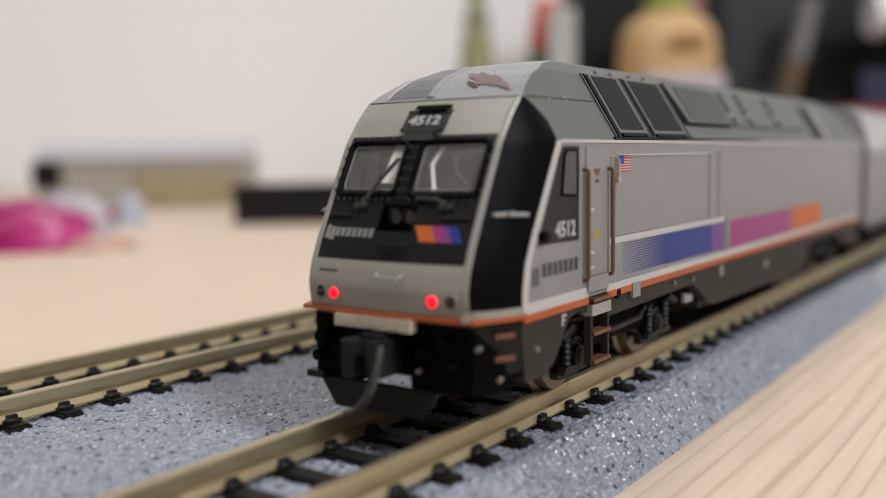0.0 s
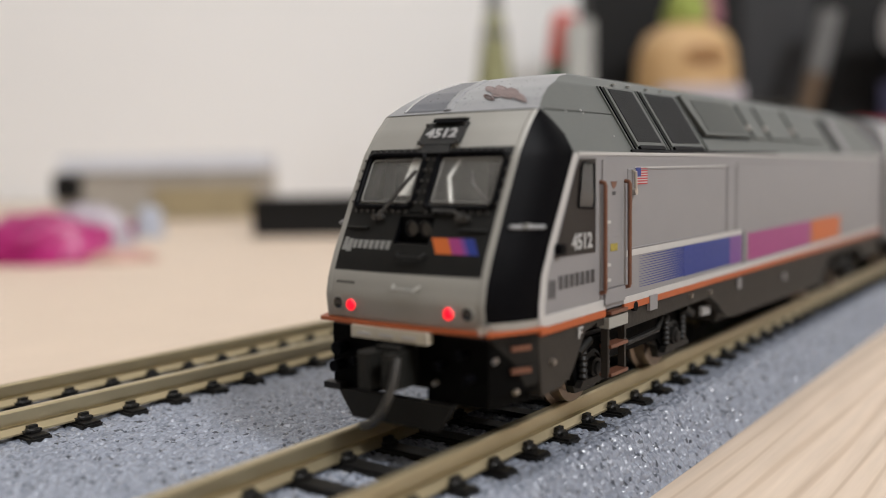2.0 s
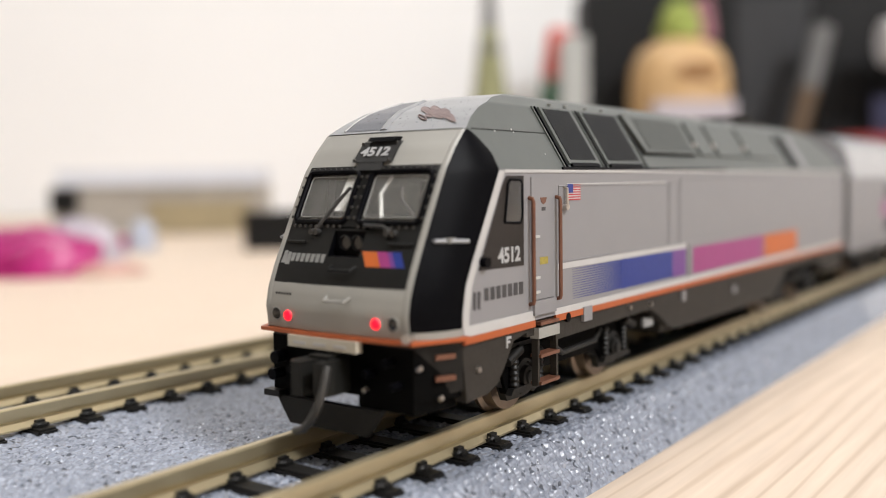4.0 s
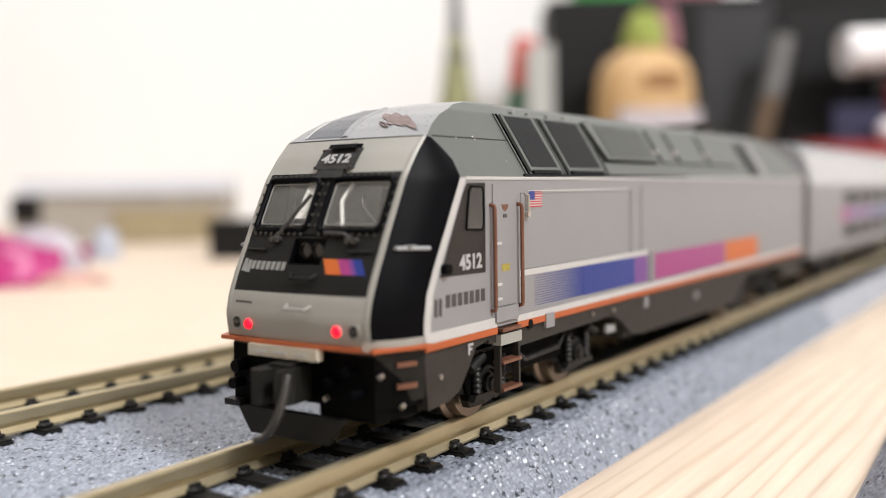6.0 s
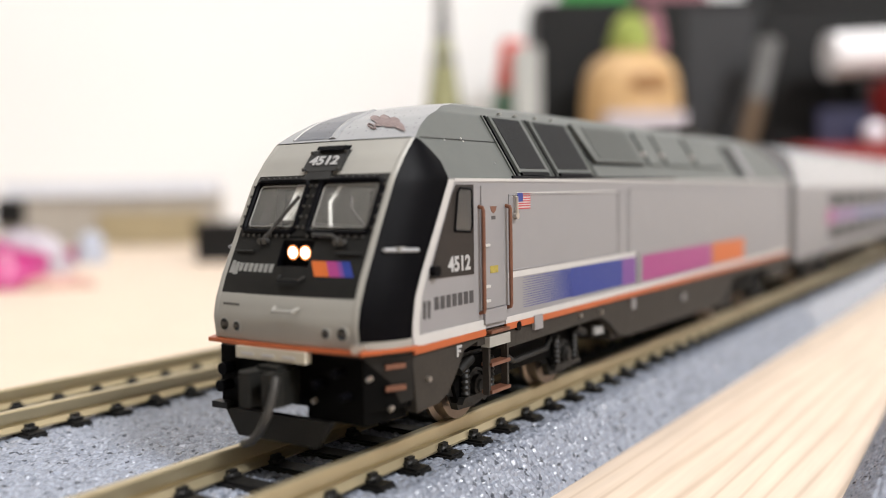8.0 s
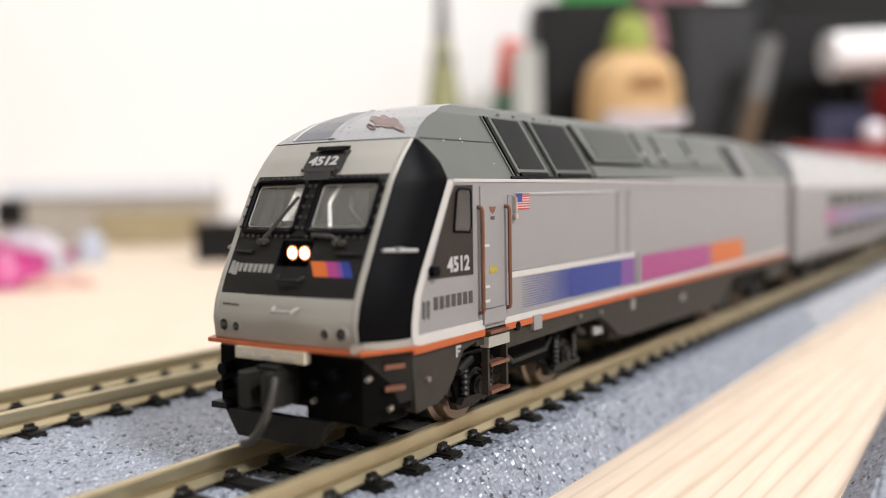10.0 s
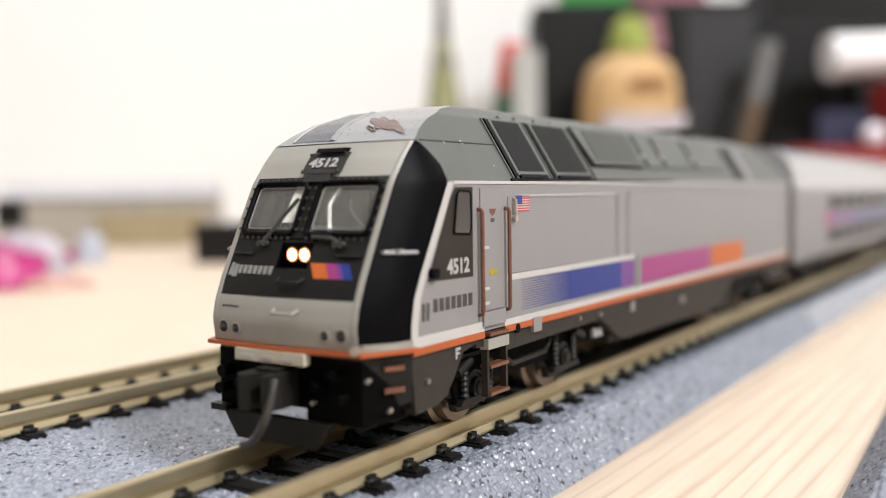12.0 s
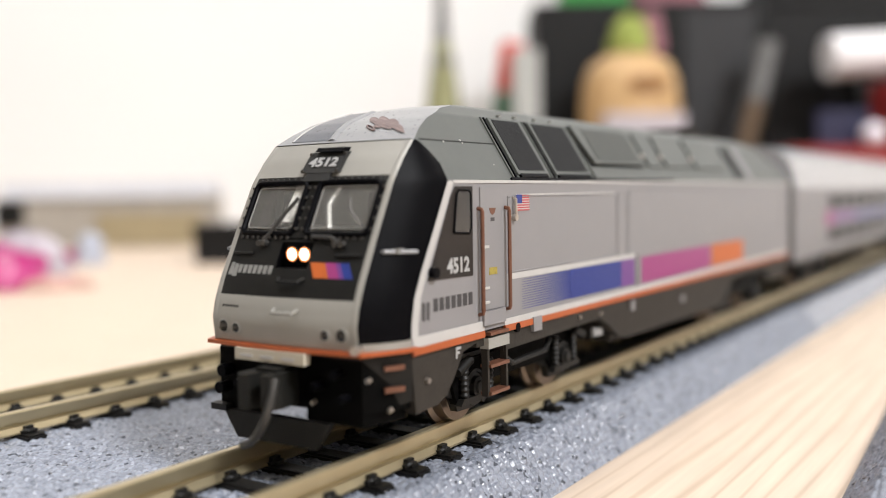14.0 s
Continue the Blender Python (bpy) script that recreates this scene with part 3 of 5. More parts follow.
def board(x0, x1, z0, z1, out, mat, name, label="", taper=0.0, depth=0.35, bevel=0.06):
    bm = NEW()
    a, b = Vector(nose((x0 + x1) / 2, z0, out)), Vector(nose((x0 + x1) / 2, z1, out))
    hexa(bm, [(x0 + taper, a.y, z0), (x1 - taper, a.y, z0), (x1 - taper, a.y + depth, z0), (x0 + taper, a.y + depth, z0), (x0, b.y, z1), (x1, b.y, z1), (x1, b.y + depth, z1), (x0, b.y + depth, z1)])
    return part(name, bm, mat, loco, label, bevel=bevel)


board(-1.75, 2.05, 21.35, 23.0, 0.35, M_BOARD, "number_board", "dark number board with white digits", 0.0, 0.9)
board(-1.05, 1.75, 23.02, 23.36, 0.75, M_BLACK, "number_board_visor", "", 0.0, 1.0)
board(-1.1, 1.3, 20.7, 21.35, 0.3, M_BOARD, "number_board_foot", "", -0.2, 0.8)
tilt = math.degrees(math.atan2(23.05 - 21.4, lerp(NOSE, 23.05) - lerp(NOSE, 21.4)))
c = nose(0.15, 22.15, 0.38)
letters("road_number", "4512", 1.25, M_PALEINK, loco, pose(c[0], c[1], c[2], tilt, 0, 0), 0.03, 1.16, 0.03)
for x, z in ((-1.6, 21.5), (-1.6, 22.85), (1.9, 21.5), (1.9, 22.85)):
    p = nose(x, z, 0.3)
    bm = NEW()
    rod(bm, p, (p[0], p[1] - 0.2, p[2]), 0.13, 8)
    part("number_board_bolt", bm, M_WIPER, loco, smooth=True)

# headlamp recess
lamp_z = 15.13
bm = NEW()
c = nose(0, lamp_z, 0)
back = c[1] + 0.55
box(bm, HX - 3.5, HX + 0.3, back, back + 0.4, HZ0 - 0.3, HZ1 + 0.3)
for x0, x1, z0, z1 in ((HX - 3.5, HX - 3.2, HZ0, HZ1), (HX, HX + 0.3, HZ0, HZ1), (HX - 3.5, HX + 0.3, HZ0 - 0.3, HZ0), (HX - 3.5, HX + 0.3, HZ1, HZ1 + 0.3)):
    hexa(bm, [nose(x0, z0, -0.02), nose(x1, z0, -0.02), (x1, back, z0), (x0, back, z0), nose(x0, z1, -0.02), nose(x1, z1, -0.02), (x1, back, z1), (x0, back, z1)])
headlight = part("headlight", bm, M_BLACK, loco, "twin headlamp in a black recessed housing")
for s in (-1, 1):
    bm = NEW()
    turned(bm, [(0.56, back), (0.62, back - 0.35), (0.54, back - 0.4), (0.5, back - 0.2)], 20, "y", (0.44 + s * 0.62, 0, lamp_z))
    part("lamp_rim", bm, M_LENS, headlight, smooth=True)
HEAD_LEDS, TAIL_LEDS = [], []
for s in (-1, 1):
    bm = NEW()
    turned(bm, [(0.3, 0.1), (0.42, 0.06), (0.42, -0.03), (0.32, -0.1), (0.15, -0.13)], 20, "y")
    at = (0.44 + s * 0.62, back - 0.42, lamp_z)
    led = part("headlamp_led", bm, M_HEAD, loco, "warm white headlamp", smooth=True, at=at)
    # glowing ring added as the lamp's halo
    bm = NEW()
    turned(bm, [(0.42, 0.08), (0.54, 0.06), (0.54, -0.02), (0.42, 0.0)], 20, "y")
    part("led_halo", bm, M_HEADHALO, led, "glowing ring that imitates the headlamp's orange halo", smooth=True)
    HEAD_LEDS.append((led, at))

# tail lamps and marker lamps
for s in (-1, 1):
    for x, z, r in ((4.5, 9.45, 0.36), (5.95, 9.5, 0.46)):
        p = nose(s * x, z)
        bm = NEW()
        turned(bm, [(r + 0.1, p[1] + 0.3), (r + 0.12, p[1] - 0.06), (r + 0.02, p[1] - 0.1), (r, p[1] - 0.02)], 20, "y", (s * x, 0, z))
        part("lamp_ring", bm, M_LIGHT, loco, smooth=True)
        bm = NEW()
        turned(bm, [(r * 0.98, p[1] + 0.2), (r * 0.97, p[1] - 0.09), (r * 0.4, p[1] - 0.13)], 16, "y", (s * x, 0, z))
        part("lamp_lens", bm, M_LENS, loco, "unlit dark lamp lens", smooth=True)
    p = nose(s * 4.5, 9.45)
    bm = NEW()
    turned(bm, [(0.32, 0.1), (0.42, 0.0), (0.37, -0.1), (0.15, -0.17)], 20, "y")
    at = (s * 4.5, p[1] - 0.14, 9.45)
    TAIL_LEDS.append((part("tail_led", bm, M_TAIL, loco, "glowing red tail lamp", smooth=True, at=at), at))

# front handles and small fittings
for x, z, w, mat in ((0.75, 11.15, 1.15, M_LIGHT), (0.6, 13.4, 1.2, M_MASK)):
    bm = NEW()
    a, b = nose(x - w, z, 0.0), nose(x + w, z, 0.0)
    tube(bm, [a, (a[0] + 0.15, a[1] - 0.5, z - 0.25), (b[0] - 0.15, b[1] - 0.5, z - 0.25), b], 0.13, 8)
    part("front_handle", bm, mat, loco, smooth=True)
for s in (-1, 1):
    bm = NEW()
    rod(bm, nose(s * 4.2, 15.15, 0.15), nose(s * 6.4, 15.15, 0.15), 0.11, 6)
    part("front_step_rail", bm, M_MASK, loco, smooth=True)
    if s > 0:
        bm = NEW()
        rod(bm, (7.4, 0.6, 8.55), (7.4, -0.3, 8.55), 0.34, 10)
        part("sill_lamp", bm, M_STEEL, loco, "small silver sill fitting", smooth=True)

# front emblem bars and colour flag
for k in (0, 1):
    board(-6.4 + k * 0.5, -6.05 + k * 0.5, 13.45 - 0.1 * k, 14.4 - 0.1 * k, 0.03, M_EMBLEM, "emblem_bar", "", -0.08, 0.05, 0.0)
for i in range(7):
    x = -5.2 + i * 0.565
    board(x - 0.21, x + 0.21, 13.62, 14.24, 0.03, M_EMBLEM, "emblem_bar", "", 0.04, 0.05, 0.0)
for x0, x1, mat in ((2.1, 3.5, M_ORANGE2), (3.5, 4.45, M_MAGENTA), (4.45, 4.85, M_PURPLE), (4.85, 5.6, M_BLUE)):
    bm = NEW()
    pts = [nose(x0 + 0.6, 13.48, 0.03), nose(x1 + 0.6, 13.48, 0.03), nose(x1 - 0.1, 14.58, 0.03), nose(x0 - 0.1, 14.58, 0.03)]
    hexa(bm, [(p[0], p[1] + d, p[2]) for d in (0.0, 0.04) for p in pts])
    part("front_colour_block", bm, mat, loco)
bm = NEW()
for i in range(6):
    p = nose(-6.2 + i * 0.33, 11.1, 0.03)
    box(bm, p[0], p[0] + 0.24, p[1], p[1] + 0.04, 11.02, 11.2)
part("small_print", bm, M_INK, loco)

# roof cap: panel coloured dark for its reflection, highlight ridge, bare patch
bm = NEW()
PANEL = [(24.05, 0.9), (25.5, 1.5), (26.8, 1.9)]
MARGIN = [(24.05, 1.7), (25.2, 0.95), (26.0, 0.7), (26.8, 0.55)]


def sunk(p, h):
    """A point of the curved roof front moved by h millimetres square to it."""
    dy = lerp(NOSE, p[2] + 0.1) - lerp(NOSE, p[2] - 0.1)
    n = Vector((0, -0.2, dy)).normalized()
    return Vector(p) + n * h


def panel_at(u, v, out=0.07):
    a, b = -lerp(PANEL, v), -(lerp(EDGE, v) - lerp(MARGIN, v))
    return nose(a + u * (b - a), v, out)


grid(bm, panel_at, span(0, 1, 10), span(24.05, 26.8, 24))
part("roof_panel", bm, M_CAPDARK, loco, "roof panel coloured dark for its darker reflection", smooth=True)
# ridge laid along the panel to give the bright highlight streak
bm = NEW()
tube(bm, [sunk(panel_at(0, v, 0.0), -0.42) for v in span(24.0, 26.8, 20)], 0.58, 16)
part("roof_highlight_ridge", bm, M_CAP, loco, "rounded ridge added for a highlight streak", smooth=True)
bm = NEW()
tube(bm, [panel_at(1, v, 0.02) for v in span(24.05, 26.8, 20)], 0.1, 8)
part("roof_panel_rim", bm, M_WHITE, loco, "thin white panel rim", smooth=True)
rnd = random.Random(4)
bm = NEW()
BLOBS = ((2.45, 25.05, 0.32, 0.2), (2.75, 25.6, 0.5, 0.5), (3.7, 25.6, 0.48, 0.48), (3.15, 25.15, 0.55, 0.5), (3.95, 25.05, 0.62, 0.55), (4.45, 25.4, 0.38, 0.26), (3.85, 24.62, 0.36, 0.36), (2.2, 24.98, 0.2, 0.15))
for k, (cx, cz, rx, rz) in enumerate(BLOBS):
    ring = []
    for i in range(16):
        a = 2 * math.pi * i / 16
        q = rnd.uniform(0.86, 1.06)
        z = cz + q * rz * math.sin(a)
        ring.append(bm.verts.new(sunk(nose(cx + q * rx * math.cos(a) - 2.6 * (z - 25.05), z), 0.06 + 0.008 * k)))
    bm.faces.new(ring)
tube(bm, [nose(1.95 + 0.24 * math.cos(a) - 0.7 * math.sin(a), 24.98 + 0.26 * math.sin(a), 0.15) for a in span(0, 2 * math.pi, 16)], 0.07, 6)
part("bare_patch", bm, M_CHIP, loco, "blotchy brown patch of bare plastic")

# lines on the roof front
bm = NEW()
tube(bm, [nose(u * 7.1, 23.8, 0.03) for u in span(-0.98, 0.98, 12)], 0.045, 6)
part("roof_seam", bm, M_ROOF, loco)


# ---- side details ----
def side_box(name, s, y0, y1, z0, z1, mat, out=0.05, deep=0.1, label="", bevel=0.0, parent=None):
    bm = NEW()
    lo, hi = sorted((s * (9.2 + out), s * (9.2 - deep)))
    box(bm, lo, hi, y0, y1, z0, z1)
    return part(name, bm, mat, parent or loco, label, bevel=bevel)


def side_poly(name, s, pts, mat, out=0.05, label="", bevel=0.0):
    bm = NEW()
    lo, hi = sorted((s * (9.2 + out), s * 9.12))
    prism(bm, pts, "x", lo, hi)
    return part(name, bm, mat, loco, label, bevel=bevel)


rot_side = {1: Matrix(((0, 0, 1, 0), (1, 0, 0, 0), (0, 1, 0, 0), (0, 0, 0, 1))), -1: Matrix(((0, 0, -1, 0), (-1, 0, 0, 0), (0, 1, 0, 0), (0, 0, 0, 1)))}
for s in (1, -1):
    side_box("orange_line", s, 4.4, 14.6, 7.65, 8.2, M_ORANGE, 0.12)
    side_box("orange_line", s, 18.0, REAR - 1, 7.65, 8.2, M_ORANGE, 0.12)
    side_box("white_line", s, 4.4, 14.6, 8.2, 9.0, M_WHITE, 0.06)
    side_box("white_line", s, 18.0, REAR - 1, 8.2, 8.75, M_WHITE, 0.06)
    side_box("white_line", s, 18.6, 47.5, 12.05, 12.55, M_WHITE, 0.03)
    side_box("roof_edge_line", s, 10.2, REAR - 1, 20.35, 20.6, M_WHITE, 0.08)
    side_box("panel_line", s, 20.2, 42.0, 19.3, 19.42, M_WHITE, 0.05)
    # white front edge of the side, beside the black corner
    bm = NEW()
    grid(bm, lambda u, v: (s * (9.2 + 0.05), lerp(SHOULDER, v) + 0.85 * u - 0.02, v), [0, 1], span(8.9, 20.5, 24))
    part("side_edge", bm, M_WHITE, loco)
    # cab window panel
    side_poly("cab_side_panel", s, [(6.45, 13.0), (12.95, 12.9), (13.05, 20.1), (10.45, 20.1), (9.9, 19.4)], M_SIDEPANEL, 0.05, "dark panel round the cab side window")
    bm = NEW()
    lo, hi = sorted((s * 9.24, s * 9.32))
    prism(bm, [(10.1, 16.5), (12.35, 16.35), (12.65, 16.8), (12.65, 19.5), (12.4, 19.8), (10.95, 19.8), (10.6, 19.5)], "x", lo, hi)
    win = part("side_window", bm, M_GLASS, loco, "glossy cab side window", bevel=0.03)
    win.visible_shadow = False
    bm = NEW()
    ol = [(10.1, 16.5), (12.35, 16.35), (12.65, 16.8), (12.65, 19.5), (12.4, 19.8), (10.95, 19.8), (10.6, 19.5), (10.1, 16.5)]
    tube(bm, [(s * 9.3, a, b) for a, b in ol], 0.11, 6)
    part("window_seal", bm, M_BLACK, loco, smooth=True)
    letters("road_number", "4512", 1.62, M_PALEINK, loco, Matrix.Translation((s * 9.27, 10.75, 13.85)) @ rot_side[s], 0.02, 1.0, 0.032)
    for k in (0, 1):
        side_poly("side_emblem_bar", s, [(5.65 + k * 0.6, 10.15), (6.0 + k * 0.6, 10.0), (6.1 + k * 0.6, 11.35), (5.7 + k * 0.6, 11.45)], M_INK, 0.03)
    for i in range(7):
        y0 = 7.2 + i * 0.84
        side_poly("side_emblem_bar", s, [(y0, 10.6), (y0 + 0.6, 10.6), (y0 + 0.6, 11.6), (y0, 11.6)], M_INK, 0.03)
    bm = NEW()
    rod(bm, (s * 9.2, 7.0, 13.6), (s * 9.75, 7.0, 13.6), 0.42, 12)
    part("side_lamp", bm, M_BLACK, loco, smooth=True)
    # door
    door = side_box("cab_door", s, 14.15, 17.75, 9.9, 20.0, M_SILVER, 0.1, label="plain silver cab door with hinges", bevel=0.07)
    for z in (15.0, 11.6, 10.4):
        side_box("hinge", s, 14.2, 15.25, z, z + 0.22, M_WHITE, 0.25, parent=door)
    side_box("door_notice", s, 15.4, 16.7, 12.75, 13.35, M_YELLOW, 0.13, parent=door)
    side_poly("door_badge", s, [(15.5, 18.3), (16.6, 18.3), (16.4, 17.9), (16.05, 17.7), (15.7, 17.9)], M_COPPER, 0.13)
    side_box("door_badge_base", s, 15.75, 16.35, 17.2, 17.5, M_INK, 0.13)
    for y in (13.85, 18.3):
        bm = NEW()
        tube(bm, [(s * 9.2, y, 18.3), (s * 9.6, y, 18.2), (s * 9.65, y, 18.0), (s * 9.65, y, 9.9), (s * 9.6, y, 9.7), (s * 9.2, y, 9.6)], 0.17, 8)
        part("grab_rail", bm, M_COPPER, loco, "copper-brown wire grab rail", smooth=True)
    side_box("door_sill", s, 14.3, 17.9, 8.6, 9.8, M_SILVER, 0.25, label="pale door sill", bevel=0.08)
    # flag
    flag = side_box("flag_decal", s, 20.3, 22.7, 17.95, 19.35, M_WHITE, 0.03, label="small striped flag with a blue corner")
    for i in range(7):
        side_box("flag_stripe", s, 20.3, 22.7, 17.95 + i * 0.2154, 18.057 + i * 0.2154, M_RED, 0.05, parent=flag)
    lo, hi = (20.3, 21.3) if s > 0 else (21.7, 22.7)
    side_box("flag_corner", s, lo, hi, 18.6, 19.36, M_BLUE, 0.07, parent=flag)
    bm = NEW()
    tube(bm, [(s * 9.2, 19.75, 19.1), (s * 9.5, 19.75, 19.0), (s * 9.5, 19.75, 17.5)], 0.14, 8)
    rod(bm, (s * 9.2, 19.75, 17.4), (s * 9.6, 19.75, 17.4), 0.3, 10)
    part("door_latch", bm, M_STEEL, loco, "small silver latch", smooth=True)
    # panels and seams
    for y0, y1, z0, z1 in ((18.8, 42.4, 12.7, 19.2), (42.9, 45.2, 12.6, 19.3), (45.8, 114.0, 12.6, 19.7)):
        bm = NEW()
        ring = [(y0, z0), (y1, z0), (y1, z1), (y0, z1), (y0, z0)]
        tube(bm, [(s * 9.2, a, b) for a, b in ring], 0.07, 6)
        part("panel_seam", bm, M_SILVER, loco)
    side_box("body_joint", s, 47.9, 48.3, 8.8, 12.4, M_ROOF, 0.06)
    # coloured stripe: fine lines that thicken into blue, then purple, magenta, orange
    for i in range(13):
        z = 9.2 + i * 0.216
        side_poly("stripe_line", s, [(21.2, z + 0.07), (25.8, z + 0.035), (31.2, z), (31.2, z + 0.2), (25.8, z + 0.125), (21.2, z + 0.09)], M_BLUE, 0.03)
    side_box("blue_stripe", s, 31.1, 43.6, 9.15, 12.0, M_BLUE, 0.035)
    side_box("purple_stripe", s, 43.6, 47.4, 9.1, 12.0, M_PURPLE, 0.035)
    side_box("magenta_stripe", s, 49.5, 74.6, 9.0, 12.0, M_MAGENTA, 0.035)
    side_box("orange_stripe", s, 75.2, 90.5, 9.0, 12.0, M_ORANGE2, 0.035)
    # roof louvres on the flank

    def on_flank(y, f, out=0.0):
        z = 20.6 + 5.6 * f
        return (s * (lerp(FLANK, z) + 0.85 * out), y, z + 0.53 * out)

    def flank_plate(name, y0, y1, f0, f1, out, mat, label="", lean=0.0, bevel=0.08, parent=None):
        bm = NEW()
        lo = [on_flank(y0, f0, -0.1), on_flank(y1, f0, -0.1), on_flank(y1 + lean, f1, -0.1), on_flank(y0 + lean, f1, -0.1)]
        hi = [on_flank(y0, f0, out), on_flank(y1, f0, out), on_flank(y1 + lean, f1, out), on_flank(y0 + lean, f1, out)]
        hexa(bm, lo + hi)
        return part(name, bm, mat, parent or loco, label, bevel=bevel)
    for y0, y1 in ((21.0, 27.0), (28.5, 36.5)):
        fr = flank_plate("vent_frame", y0, y1, 0.08, 0.99, 0.22, M_ROOF, "grey roof vent frame")
        flank_plate("vent_mesh", y0 + 0.5, y1 - 0.65, 0.14, 0.955, 0.27, M_MESH, "dark fine vent mesh", bevel=0.0, parent=fr)
        flank_plate("vent_slot", y0 + 0.4, y1 - 0.4, 0.035, 0.09, 0.24, M_BLACK, bevel=0.0)
    # the black rib at 37.35 draws the shadow beside the louvre hatch
    for y in (20.0, 20.5, 27.5, 28.0, 37.1, 37.35):
        flank_plate("roof_rib", y, y + 0.16, 0.02, 1.0, 0.16, M_BLACK if y in (20.5, 28.0, 37.35) else M_ROOF, bevel=0.0)
    hatch = flank_plate("louvre_hatch", 38.6, 52.6, 0.30, 1.0, 0.42, M_ROOF, "raised grey louvred roof hatch", lean=-1.2, bevel=0.16)
    # black plate that paints the shadow round the raised hatch
    flank_plate("hatch_edge_shade", 38.2, 53.0, 0.27, 1.0, 0.03, M_BLACK, lean=-1.2, bevel=0.0, parent=hatch)
    for i in range(12):
        f0 = 0.36 + i * 0.05
        flank_plate("louvre", 39.6, 51.4, f0, f0 + 0.026, 0.52, M_ROOF, lean=0.0, bevel=0.0, parent=hatch)
    for y0, y1 in ((54.5, 59.0), (60.5, 70.0), (72.0, 84.0)):
        flank_plate("roof_hatch", y0, y1, 0.3, 1.0, 0.25, M_ROOF, "raised grey roof hatch", bevel=0.15)
    flank_plate("rear_vent_mesh", 88.5, 92.5, 0.1, 0.92, 0.12, M_MESH, "dark fine vent mesh", bevel=0.0)
    flank_plate("rear_roof_rib", 94.0, 96.5, 0.05, 0.9, 0.12, M_SILVER, bevel=0.0)
    # steel studs put where the roof only has small highlights
    for y in (53.6, 59.7, 71.0):
        bm = NEW()
        rod(bm, on_flank(y, 0.5, 0.0), on_flank(y, 0.5, 0.45), 0.32, 12)
        part("roof_glint_stud", bm, M_STEEL, loco, "small steel stud added for a roof highlight", smooth=True)
    flank_plate("gutter", 19.5, 60.0, 0.0, 0.03, 0.18, M_BLACK, bevel=0.0)
    # flat pale dots that stand for bright highlights on the roof edge
    bm = NEW()
    for y in (24, 27.0, 31, 34.5, 40):
        p = on_flank(y, 1.06, 0.1)
        rod(bm, p, (p[0], p[1], p[2] + 0.12), 0.22, 8)
    part("roof_edge_glints", bm, M_LIGHT, loco, smooth=True)
    flank_plate("roof_side_seam", 8.6, 20.4, 0.565, 0.58, 0.03, M_MASK, bevel=0.0)

fr = random.Random(11)
for i in range(4):
    y, z = fr.uniform(10, 20), fr.uniform(21.5, 25.8)
    bm = NEW()
    x = lerp(FLANK, z)
    rod(bm, (x - 0.05, y, z), (x + 0.05, y, z + 0.03), fr.uniform(0.04, 0.1), 6)
    part("dust_fleck", bm, M_WHITE, loco)

# pantograph folded on the rear roof
bm = NEW()
box(bm, -4, 4, 80, 93, 27.2, 27.7)
for x in (-3, 3):
    tube(bm, [(x, 81, 27.7), (x * 0.6, 92, 28.1), (x, 82, 28.3)], 0.3, 8)
rod(bm, (-5, 82, 28.3), (5, 82, 28.3), 0.35)
part("pantograph", bm, M_FRAME, loco, "folded dark pantograph", smooth=True)

